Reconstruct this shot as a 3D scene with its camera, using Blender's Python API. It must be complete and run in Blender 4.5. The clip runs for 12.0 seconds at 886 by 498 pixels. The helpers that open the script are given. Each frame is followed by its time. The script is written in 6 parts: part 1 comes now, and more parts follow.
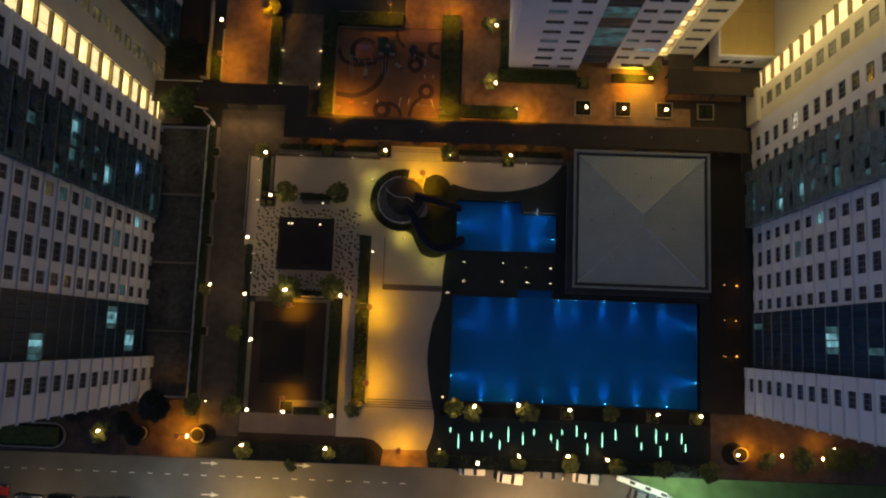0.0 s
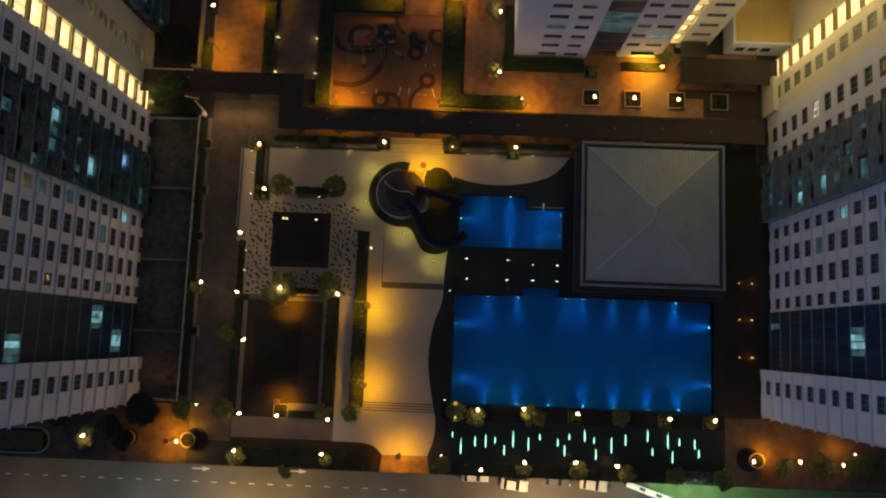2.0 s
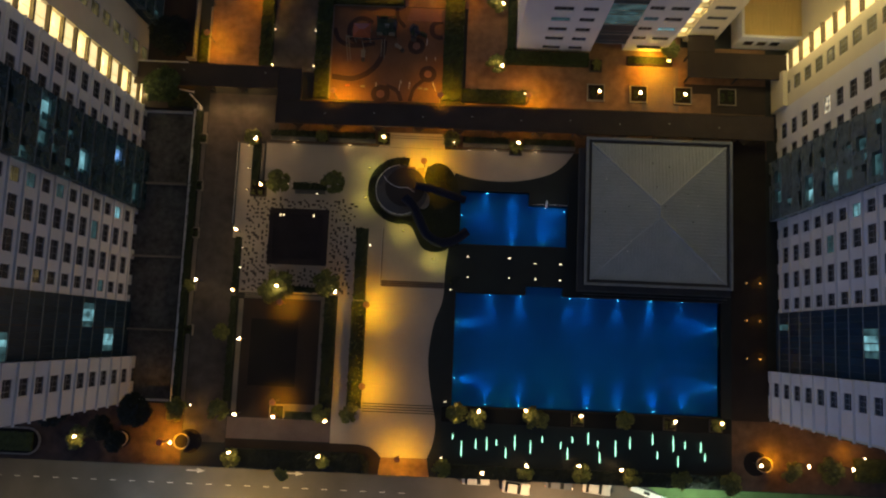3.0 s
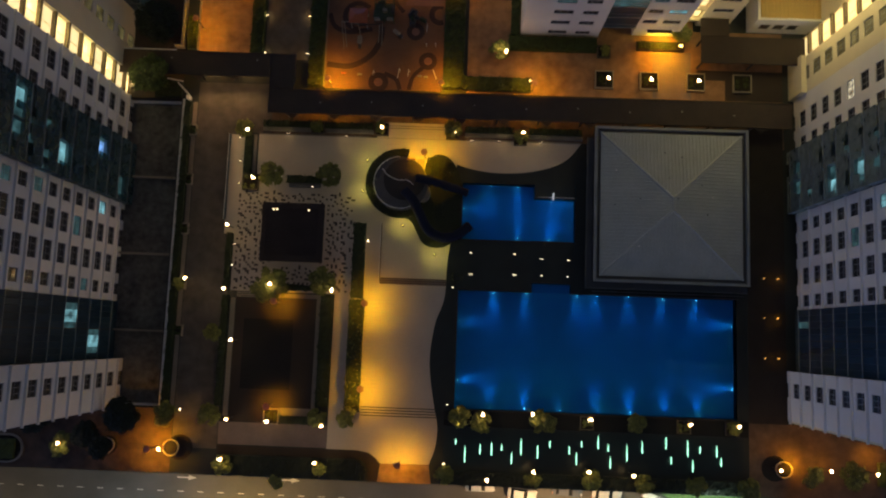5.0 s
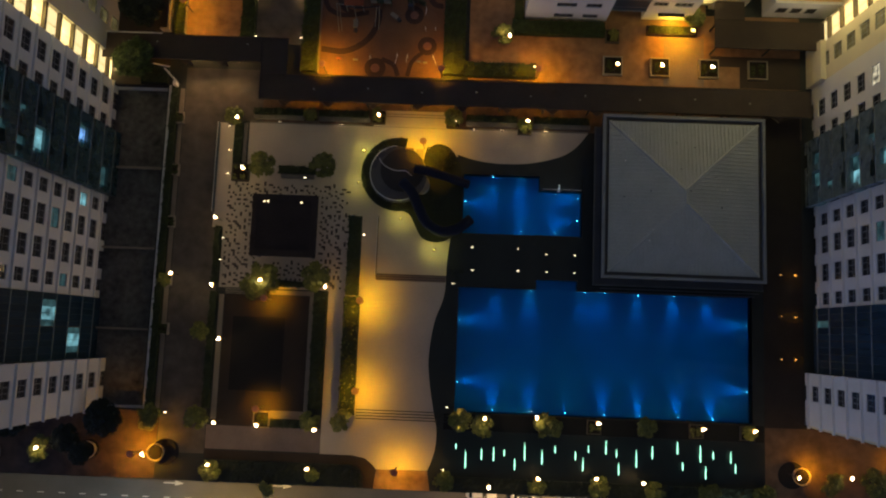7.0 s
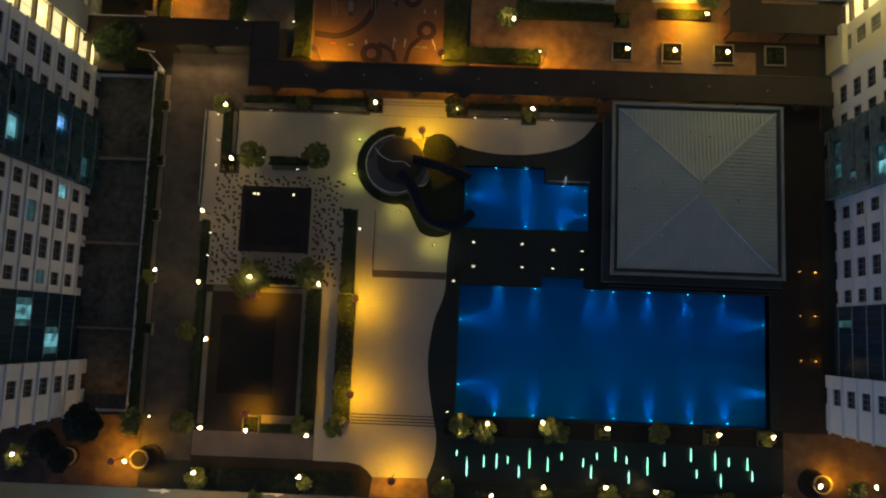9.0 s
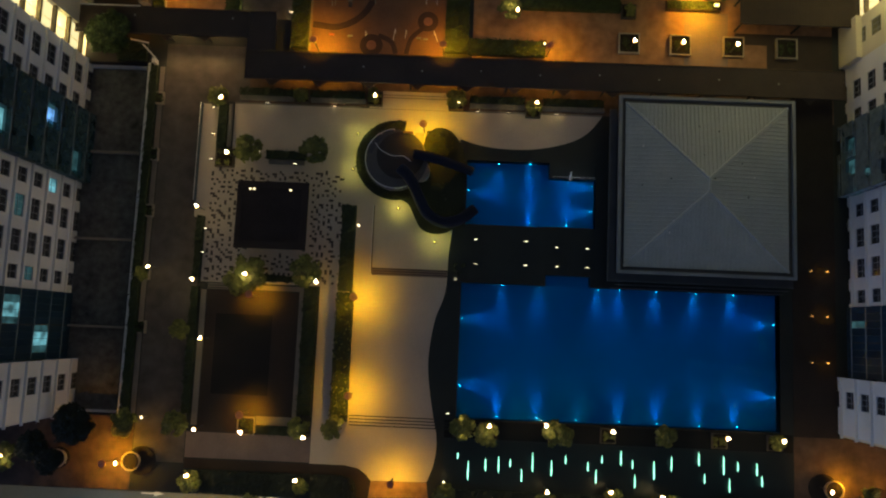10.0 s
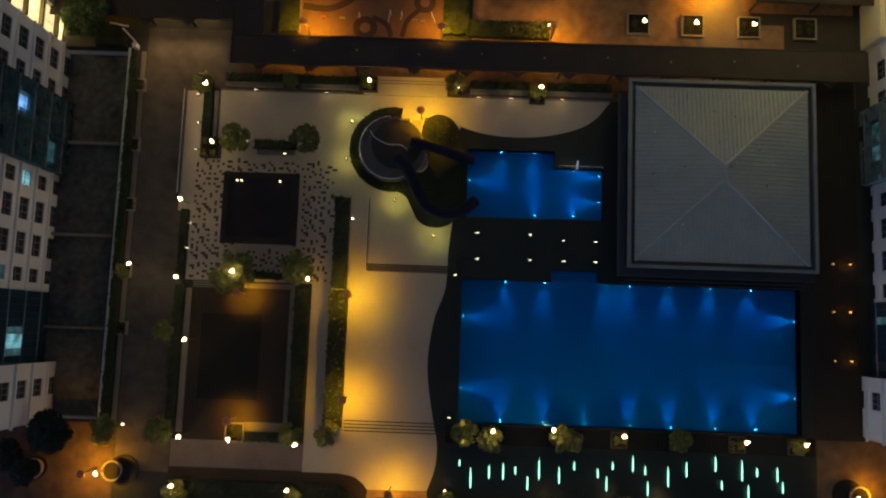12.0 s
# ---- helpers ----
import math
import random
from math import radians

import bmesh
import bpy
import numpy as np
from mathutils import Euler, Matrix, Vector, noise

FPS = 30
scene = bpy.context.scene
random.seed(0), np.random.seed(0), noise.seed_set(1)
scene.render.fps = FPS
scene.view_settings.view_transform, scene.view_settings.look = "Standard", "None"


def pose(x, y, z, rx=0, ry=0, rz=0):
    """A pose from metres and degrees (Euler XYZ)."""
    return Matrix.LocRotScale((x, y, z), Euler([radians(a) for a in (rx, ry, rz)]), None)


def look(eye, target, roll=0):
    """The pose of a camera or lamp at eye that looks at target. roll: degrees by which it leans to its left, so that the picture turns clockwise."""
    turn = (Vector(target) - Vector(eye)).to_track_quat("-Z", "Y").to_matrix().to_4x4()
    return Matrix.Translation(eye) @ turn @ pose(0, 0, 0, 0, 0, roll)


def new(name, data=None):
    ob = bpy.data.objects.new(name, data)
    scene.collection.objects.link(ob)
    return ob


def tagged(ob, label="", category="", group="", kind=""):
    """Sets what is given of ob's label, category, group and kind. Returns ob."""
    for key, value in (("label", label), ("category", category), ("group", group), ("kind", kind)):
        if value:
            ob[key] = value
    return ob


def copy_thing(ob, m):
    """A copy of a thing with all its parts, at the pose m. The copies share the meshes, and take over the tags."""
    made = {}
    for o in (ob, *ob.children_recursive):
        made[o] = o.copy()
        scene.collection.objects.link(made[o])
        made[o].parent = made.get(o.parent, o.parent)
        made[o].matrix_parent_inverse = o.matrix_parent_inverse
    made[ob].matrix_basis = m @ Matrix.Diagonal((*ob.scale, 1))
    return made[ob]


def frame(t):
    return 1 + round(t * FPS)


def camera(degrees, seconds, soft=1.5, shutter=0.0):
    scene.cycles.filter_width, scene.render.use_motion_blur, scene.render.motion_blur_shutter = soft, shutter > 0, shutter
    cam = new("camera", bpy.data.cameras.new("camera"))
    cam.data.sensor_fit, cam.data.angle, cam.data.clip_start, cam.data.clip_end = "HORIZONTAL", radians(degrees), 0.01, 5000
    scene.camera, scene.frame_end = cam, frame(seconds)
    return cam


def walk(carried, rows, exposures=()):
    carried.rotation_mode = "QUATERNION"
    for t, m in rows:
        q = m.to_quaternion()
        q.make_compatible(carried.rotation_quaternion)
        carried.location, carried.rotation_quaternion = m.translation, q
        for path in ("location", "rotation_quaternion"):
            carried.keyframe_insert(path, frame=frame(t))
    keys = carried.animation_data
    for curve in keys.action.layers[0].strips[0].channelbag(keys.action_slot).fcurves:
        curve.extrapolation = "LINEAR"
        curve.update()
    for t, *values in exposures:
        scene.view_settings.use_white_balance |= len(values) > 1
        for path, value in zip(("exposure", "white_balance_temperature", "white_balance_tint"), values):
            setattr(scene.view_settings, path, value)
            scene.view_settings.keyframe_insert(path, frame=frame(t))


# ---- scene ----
# the camera sinks slowly, looking almost straight down
cam = camera(62.0, 12.0, soft=2.1)
PATH = [
    (0, (-0.135, -0.826, 118.878), (-0.1672, -0.5787, 116.8936), -5.285),
    (0.5, (-0.203, -0.714, 117.566), (-0.2361, -0.4678, 115.5817), -5.560),
    (1, (-0.267, -0.611, 116.252), (-0.3013, -0.3672, 114.2673), -5.780),
    (1.5, (-0.329, -0.517, 114.936), (-0.3614, -0.2744, 112.9509), -5.518),
    (2, (-0.387, -0.431, 113.618), (-0.4207, -0.1895, 111.6325), -5.792),
    (2.5, (-0.442, -0.352, 112.297), (-0.4757, -0.1121, 110.3120), -5.703),
    (3, (-0.495, -0.280, 110.975), (-0.5291, -0.0417, 108.9897), -5.782),
    (5, (-0.689, -0.053, 105.670), (-0.7251, 0.1806, 103.6837), -6.686),
    (5.5, (-0.734, -0.008, 104.340), (-0.7701, 0.2226, 102.3533), -6.805),
    (6, (-0.778, 0.034, 103.008), (-0.8126, 0.2637, 101.0219), -6.436),
    (6.5, (-0.821, 0.072, 101.676), (-0.8548, 0.3011, 99.6893), -6.181),
    (7, (-0.864, 0.107, 100.342), (-0.8975, 0.3350, 98.3555), -6.157),
    (9, (-1.039, 0.234, 94.999), (-1.0705, 0.4592, 93.0122), -5.761),
    (9.5, (-1.084, 0.265, 93.662), (-1.1161, 0.4894, 91.6747), -5.802),
    (10, (-1.131, 0.297, 92.324), (-1.1644, 0.5198, 90.3367), -6.124),
    (10.5, (-1.179, 0.330, 90.986), (-1.2116, 0.5504, 88.9982), -5.869),
    (11, (-1.230, 0.364, 89.647), (-1.2622, 0.5836, 87.6596), -5.929),
    (11.5, (-1.282, 0.401, 88.309), (-1.3073, 0.6201, 86.3208), -4.412),
    (12, (-1.337, 0.441, 86.970), (-1.3658, 0.6585, 84.9820), -5.503),
]
walk(cam, [(t, look(eye, target, roll)) for t, eye, target, roll in PATH], [(0.0, 0.13, 6500, 11), (5.0, 0.13, 6480, 11), (7.0, 0.14, 6330, 9), (9.0, 0.14, 5980, -1), (12.0, 0.14, 6190, 4)])

# ---- world, lights, exposure ----
world = bpy.data.worlds.new("night_sky")
scene.world = world
world.use_nodes = True
wn, wl = world.node_tree.nodes, world.node_tree.links
wn.clear()
w_out = wn.new("ShaderNodeOutputWorld")
w_bg = wn.new("ShaderNodeBackground")
w_tc = wn.new("ShaderNodeTexCoord")
w_sep = wn.new("ShaderNodeSeparateXYZ")
w_ramp = wn.new("ShaderNodeValToRGB")
w_ramp.color_ramp.elements[0].position, w_ramp.color_ramp.elements[0].color = 0.0, (0.18, 0.30, 0.78, 1)
w_ramp.color_ramp.elements[1].position, w_ramp.color_ramp.elements[1].color = 0.45, (0.046, 0.057, 0.078, 1)
wl.new(w_tc.outputs["Generated"], w_sep.inputs[0])
wl.new(w_sep.outputs["Z"], w_ramp.inputs[0])
# afterglow: the western sky is brighter than the eastern
w_west = wn.new("ShaderNodeMapRange")
w_west.inputs["From Min"].default_value, w_west.inputs["From Max"].default_value = -1.0, 1.0
w_west.inputs["To Min"].default_value, w_west.inputs["To Max"].default_value = 1.52, 0.42
w_tint = wn.new("ShaderNodeVectorMath")
w_tint.operation = "SCALE"
wl.new(w_sep.outputs["X"], w_west.inputs["Value"])
wl.new(w_ramp.outputs[0], w_tint.inputs[0])
wl.new(w_west.outputs[0], w_tint.inputs["Scale"])
wl.new(w_tint.outputs[0], w_bg.inputs["Color"])
w_bg.inputs["Strength"].default_value = 0.95
wl.new(w_bg.outputs[0], w_out.inputs["Surface"])

ORANGE, WARM, GOLD = (1.0, 0.41, 0.002), (1.0, 0.66, 0.24), (1.0, 0.80, 0.30)


def lamp(kind, x, y, z, watts, col, target=None, cone=120, blend=0.6, radius=0.15):
    d = bpy.data.lights.new("light", kind)
    d.energy, d.color, d.shadow_soft_size = watts, col, radius
    if kind == "SPOT":
        d.spot_size, d.spot_blend = radians(cone), blend
    if kind == "AREA":
        d.size = radius
    ob = new("light", d)
    ob.matrix_world = look((x, y, z), target if target else (x, y + 0.001, z - 1))
    return ob


# ---- materials ----
def surf(name, col, rough=0.75, metal=0.0, stain=0.35, grain=9.0, amt=0.3, bump=0.15, rnd=0.0, island=0.0):
    m = bpy.data.materials.new(name)
    m.use_nodes = True
    nt = m.node_tree
    b = nt.nodes["Principled BSDF"]
    b.inputs["Roughness"].default_value, b.inputs["Metallic"].default_value = rough, metal
    geo = nt.nodes.new("ShaderNodeNewGeometry")
    n1, n2 = nt.nodes.new("ShaderNodeTexNoise"), nt.nodes.new("ShaderNodeTexNoise")
    n1.inputs["Scale"].default_value, n1.inputs["Detail"].default_value = stain, 5
    n2.inputs["Scale"].default_value, n2.inputs["Detail"].default_value = grain, 3
    nt.links.new(geo.outputs["Position"], n1.inputs["Vector"])
    nt.links.new(geo.outputs["Position"], n2.inputs["Vector"])
    add = nt.nodes.new("ShaderNodeMath")
    add.operation = "ADD"
    nt.links.new(n1.outputs[0], add.inputs[0])
    nt.links.new(n2.outputs[0], add.inputs[1])
    val = add.outputs[0]
    if rnd:
        info = nt.nodes.new("ShaderNodeObjectInfo")
        mul = nt.nodes.new("ShaderNodeMath")
        mul.operation = "MULTIPLY_ADD"
        nt.links.new(info.outputs["Random"], mul.inputs[0])
        mul.inputs[1].default_value = rnd
        nt.links.new(val, mul.inputs[2])
        val = mul.outputs[0]
    if island:
        mul = nt.nodes.new("ShaderNodeMath")
        mul.operation = "MULTIPLY_ADD"
        nt.links.new(geo.outputs["Random Per Island"], mul.inputs[0])
        mul.inputs[1].default_value = island
        nt.links.new(val, mul.inputs[2])
        val = mul.outputs[0]
        rnd += island
    rng = nt.nodes.new("ShaderNodeMapRange")
    rng.inputs["From Min"].default_value, rng.inputs["From Max"].default_value = 0.6, 1.4 + rnd
    rng.inputs["To Min"].default_value, rng.inputs["To Max"].default_value = 1 - amt, 1 + amt
    nt.links.new(val, rng.inputs["Value"])
    mix = nt.nodes.new("ShaderNodeVectorMath")
    mix.operation = "SCALE"
    mix.inputs[0].default_value = col
    nt.links.new(rng.outputs[0], mix.inputs["Scale"])
    nt.links.new(mix.outputs[0], b.inputs["Base Color"])
    if bump:
        bp = nt.nodes.new("ShaderNodeBump")
        bp.inputs["Strength"].default_value, bp.inputs["Distance"].default_value = bump, 0.03
        nt.links.new(n2.outputs[0], bp.inputs["Height"])
        nt.links.new(bp.outputs[0], b.inputs["Normal"])
    return m


def glow(name, col, strength, uneven=0.0):
    m = bpy.data.materials.new(name)
    m.use_nodes = True
    b = m.node_tree.nodes["Principled BSDF"]
    if uneven:
        geo, nz, mr = (m.node_tree.nodes.new("ShaderNode" + k) for k in ("NewGeometry", "TexNoise", "MapRange"))
        nz.inputs["Scale"].default_value, nz.inputs["Detail"].default_value = uneven, 3
        mr.inputs["From Min"].default_value, mr.inputs["From Max"].default_value = 0.35, 0.75
        mr.inputs["To Min"].default_value, mr.inputs["To Max"].default_value = 0.25 * strength, 2.4 * strength
        m.node_tree.links.new(geo.outputs["Position"], nz.inputs["Vector"])
        m.node_tree.links.new(nz.outputs[0], mr.inputs["Value"])
        m.node_tree.links.new(mr.outputs[0], b.inputs["Emission Strength"])
    b.inputs["Base Color"].default_value = (*[0.1 * c for c in col], 1) if uneven else (*col, 1)
    b.inputs["Emission Color"].default_value = (*col, 1)
    if not uneven:
        b.inputs["Emission Strength"].default_value = strength
    return m


M_DECK = surf("dark_stone_deck", (0.014, 0.020, 0.020), 0.6)
M_WALK = surf("dark_walk_paving", (0.040, 0.028, 0.022), 0.8)
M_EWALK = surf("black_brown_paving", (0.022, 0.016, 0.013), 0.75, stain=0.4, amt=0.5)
M_DRIVE = surf("drive_concrete", (0.092, 0.082, 0.074), 0.85, stain=0.18, grain=0.7, amt=0.45)
M_BEIGE = surf("beige_screed", (0.50, 0.43, 0.36), 0.8, stain=0.25, amt=0.14)
M_MAUVE = surf("mauve_paving", (0.19, 0.147, 0.137), 0.8, stain=0.4, amt=0.25)
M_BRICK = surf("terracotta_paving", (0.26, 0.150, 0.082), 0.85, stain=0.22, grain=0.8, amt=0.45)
# darker copy of the terracotta: dimness away from the lamps is in its colour
M_NWALK = surf("shade_toned_paving", (0.115, 0.074, 0.050), 0.85, stain=0.22, grain=0.8, amt=0.55)
M_COURT = surf("brown_court", (0.034, 0.023, 0.017), 0.8, stain=0.3)
M_SHELT = surf("brown_shelter_roof", (0.027, 0.018, 0.017), 0.85, stain=0.3, amt=0.5)
M_PIT = surf("dark_court_mat", (0.007, 0.006, 0.007), 0.8)
M_TILE = surf("dark_tile", (0.060, 0.046, 0.042), 0.5, rnd=0.5)
M_KERB = surf("pale_kerb", (0.22, 0.19, 0.16), 0.8)
M_LEDGE = surf("grey_ledge_concrete", (0.17, 0.155, 0.135), 0.8, stain=0.6, amt=0.3)
# still darker terracotta copy, shade included, for the western forecourt
M_SWALK = surf("deep_shade_paving", (0.078, 0.050, 0.035), 0.85, stain=0.25, grain=0.8, amt=0.55)
# strong broad mottling: road stains, and tree shadows painted in with them
M_ASPH = surf("asphalt", (0.078, 0.073, 0.066), 0.85, stain=0.12, grain=20, amt=0.5)
M_LAND = surf("ground_soil", (0.05, 0.05, 0.04), 0.9, stain=0.05)
M_GRASS = surf("grass_leaf", (0.12, 0.20, 0.07), 0.9, stain=0.5, grain=12, amt=0.45, bump=0.4)
M_PAINT = surf("white_road_paint", (0.42, 0.40, 0.36), 0.7, amt=0.15)
M_WHITE = surf("white_wall_paint", (0.78, 0.76, 0.73), 0.8, stain=0.25, amt=0.10, bump=0.03)
M_CREAM = surf("cream_wall_paint", (0.74, 0.66, 0.46), 0.8, stain=0.25, amt=0.10, bump=0.03)
M_STAIRF = surf("brown_stair_fin", (0.20, 0.155, 0.09), 0.8)
M_ROOF = surf("ribbed_roof_metal", (0.44, 0.47, 0.47), 0.5, 0.1, stain=0.3, grain=4, amt=0.14)
M_YROOF = surf("pale_roof_sheet", (0.74, 0.55, 0.22), 0.55, 0.1, stain=0.3, amt=0.12)
M_FASCIA = surf("grey_fascia_metal", (0.25, 0.27, 0.28), 0.5, 0.2)
M_TERRACE = surf("black_granite", (0.0045, 0.005, 0.006), 0.85, stain=0.6, amt=0.4)
# red-brown base holds the orange bounce that falls on the disc
M_DISC = surf("bounce_toned_lamp_shade", (0.30, 0.15, 0.10), 0.7)
M_PBOX = surf("brown_planter_box", (0.085, 0.072, 0.050), 0.8)
M_SHEDGE = surf("brown_shelter_border", (0.034, 0.023, 0.020), 0.85, stain=0.5, amt=0.4)
M_EAVE = surf("dark_grey_eave_metal", (0.085, 0.090, 0.092), 0.5, 0.2)
M_GUTTER = surf("dark_gutter", (0.06, 0.06, 0.065), 0.5)
M_COVER = surf("walkway_roof", (0.050, 0.034, 0.025), 0.7, stain=0.3)
M_TERR = surf("stained_roof_screed", (0.118, 0.116, 0.112), 0.9, stain=0.35, grain=1.2, amt=0.65, bump=0.05)
M_HEDGE = surf("hedge_leaf", (0.020, 0.032, 0.010), 0.8, stain=1.5, grain=14, amt=0.5, bump=0.5)
M_LEAF = surf("tree_leaf", (0.135, 0.145, 0.030), 0.65, stain=1.5, grain=8, amt=0.75, bump=0.0, rnd=0.3, island=1.2)
# shaded copy of the leaf: the darkness of unlit foliage is in the base
M_LEAFD = surf("shaded_tree_leaf", (0.014, 0.021, 0.009), 0.7, stain=1.5, grain=8, amt=0.7, bump=0.0, island=1.2)
M_LEAFG = surf("broad_green_leaf", (0.060, 0.090, 0.020), 0.65, stain=1.5, grain=8, amt=0.75, bump=0.0, island=1.2)
# shade under the slides and by the stair is put into this leaf colour
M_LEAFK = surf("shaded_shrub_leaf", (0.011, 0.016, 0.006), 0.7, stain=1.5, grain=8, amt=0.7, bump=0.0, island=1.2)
M_BARK = surf("bark", (0.10, 0.07, 0.05), 0.9)
M_SOIL = surf("planter_soil", (0.014, 0.011, 0.008), 0.95)
M_POT = surf("planter_concrete", (0.30, 0.26, 0.21), 0.8)
M_BASIN = surf("blue_pool_tile", (0.04, 0.42, 0.80), 0.5, stain=0.3, amt=0.12, bump=0.0)
M_FRAME = surf("aluminium_frame", (0.24, 0.24, 0.25), 0.5, 0.1)
M_DARKM = surf("dark_metal", (0.05, 0.045, 0.045), 0.5, 0.5)
M_STEEL = surf("bright_rail_steel", (0.72, 0.72, 0.72), 0.35, 0.3)
M_TOWER = surf("slide_tower_concrete", (0.108, 0.100, 0.094), 0.7)
M_INNER = surf("brown_deck_boards", (0.040, 0.034, 0.032), 0.75)
M_SLIDE = surf("dark_blue_fibreglass", (0.003, 0.007, 0.024), 0.9, amt=0.1, bump=0.0)
M_RUBBER = surf("playground_rubber", (0.175, 0.100, 0.062), 0.9, stain=0.4, amt=0.25)
M_RUBD = surf("dark_rubber_pattern", (0.055, 0.035, 0.035), 0.9)
M_PINK = surf("pink_rubber_spot", (0.24, 0.13, 0.11), 0.9)
M_PLAYG = surf("green_play_panel", (0.035, 0.060, 0.030), 0.5)
M_RED = surf("red_play_plastic", (0.34, 0.085, 0.025), 0.45)
M_GREY = surf("grey_play_panel", (0.24, 0.24, 0.20), 0.5)
M_CARW = surf("white_car_paint", (0.50, 0.50, 0.48), 0.3, amt=0.05, bump=0.0)
M_CARG = surf("grey_car_paint", (0.16, 0.17, 0.19), 0.25, 0.4, amt=0.05, bump=0.0)
M_CARR = surf("red_car_paint", (0.30, 0.02, 0.02), 0.25, amt=0.05, bump=0.0)
M_CARK = surf("black_car_paint", (0.015, 0.015, 0.017), 0.2, amt=0.05, bump=0.0)
M_FOAM = surf("white_water_foam", (0.85, 0.87, 0.88), 0.4, bump=0.0, amt=0.05)
M_TYRE = surf("tyre", (0.02, 0.02, 0.02), 0.9)
M_CARGL = surf("dark_car_glass", (0.010, 0.011, 0.013), 0.95, amt=0.1, bump=0.0)
M_GLASS = surf("dark_window_glass", (0.050, 0.052, 0.056), 0.16, amt=0.2, bump=0.0)
M_BGLASS = surf("tinted_balcony_glass", (0.012, 0.038, 0.066), 0.4, stain=0.7, amt=0.55, bump=0.0, rnd=0.5)
# dim west and bright east copies: the facades' light is in the colour
M_RAILW = surf("dim_side_balcony_glass", (0.050, 0.082, 0.090), 0.6, stain=0.8, amt=0.6, bump=0.0, rnd=0.6)
M_RAILE = surf("bright_side_balcony_glass", (0.24, 0.28, 0.28), 0.5, stain=0.8, amt=0.5, bump=0.0, rnd=0.6)
M_HEDG3 = surf("olive_hedge_leaf", (0.075, 0.088, 0.015), 0.8, stain=1.2, grain=14, amt=0.6, bump=0.5)
M_HEDG2 = surf("green_hedge_leaf", (0.028, 0.045, 0.008), 0.8, stain=1.2, grain=14, amt=0.6, bump=0.5)
M_DOORG = surf("curtained_door_glass", (0.075, 0.115, 0.12), 0.4, stain=0.8, amt=0.6, bump=0.0, rnd=0.8)
M_SLABD = surf("grey_balcony_floor", (0.22, 0.25, 0.255), 0.7, stain=0.6, amt=0.4)
# dark tone on the backing walls paints the gloom of unlit rooms
M_ROOM = surf("unlit_room_tone", (0.040, 0.045, 0.048), 0.9, stain=0.5, amt=0.6)
M_CURT = surf("curtain_cloth", (0.30, 0.24, 0.17), 0.9)
G_COOL = glow("lit_room_cool", (0.34, 0.80, 0.90), 0.30, 0.6)
G_BLUEW = glow("lit_room_blue", (0.22, 0.48, 1.0), 0.7, 0.9)
G_WARMW = glow("lit_room_warm", (1.0, 0.88, 0.60), 0.4, 1.6)
G_STRIP = glow("lit_stair_panel", (1.0, 0.78, 0.36), 1.0)
G_DIM = glow("dim_lit_glass", (0.75, 0.62, 0.24), 0.07, 0.7)
G_COOLD = glow("dim_lit_room_cool", (0.25, 0.62, 0.68), 0.075, 0.8)
G_LAMP = glow("lamp_globe_glow", (1.0, 0.84, 0.55), 24.0)
# weak amber emission that imitates the halo round each lamp
G_HALO = glow("lamp_halo_glow", (1.0, 0.50, 0.13), 1.3)
G_SMALL = glow("small_lamp_glow", (1.0, 0.82, 0.52), 5.0)
G_FAINT = glow("faint_path_glow", (1.0, 0.86, 0.62), 1.6)
G_UP = glow("roof_light_glow", (1.0, 0.78, 0.42), 2.2)
G_AMB = glow("amber_lamp_glow", (1.0, 0.5, 0.12), 2.5)
G_BOLL = glow("bollard_glow", (1.0, 0.84, 0.22), 5.0)
G_BOLT = glow("cap_highlight_glow", (1.0, 0.88, 0.30), 2.2)
G_POOL = glow("pool_light_glow", (0.50, 0.85, 1.0), 26.0)
G_NEON = glow("mint_tube_glow", (0.40, 1.0, 0.68), 2.4)

m = bpy.data.materials.new("pool_water")
m.use_nodes = True
nt = m.node_tree
nt.nodes.remove(nt.nodes["Principled BSDF"])
o_ = nt.nodes["Material Output"]
tr_, gl_, mx_, fr_ = (nt.nodes.new("ShaderNode" + k) for k in ("BsdfTransparent", "BsdfGlossy", "MixShader", "Fresnel"))
tr_.inputs[0].default_value = (0.30, 0.82, 1.0, 1)
gl_.inputs["Roughness"].default_value = 0.04
fr_.inputs["IOR"].default_value = 1.33
wv_, wb_ = nt.nodes.new("ShaderNodeTexNoise"), nt.nodes.new("ShaderNodeBump")
wv_.inputs["Scale"].default_value = 1.4
wb_.inputs["Strength"].default_value, wb_.inputs["Distance"].default_value = 0.25, 0.05
nt.links.new(wv_.outputs[0], wb_.inputs["Height"])
nt.links.new(wb_.outputs[0], gl_.inputs["Normal"])
nt.links.new(fr_.outputs[0], mx_.inputs[0])
nt.links.new(tr_.outputs[0], mx_.inputs[1])
nt.links.new(gl_.outputs[0], mx_.inputs[2])
nt.links.new(mx_.outputs[0], o_.inputs["Surface"])
M_WATER = m


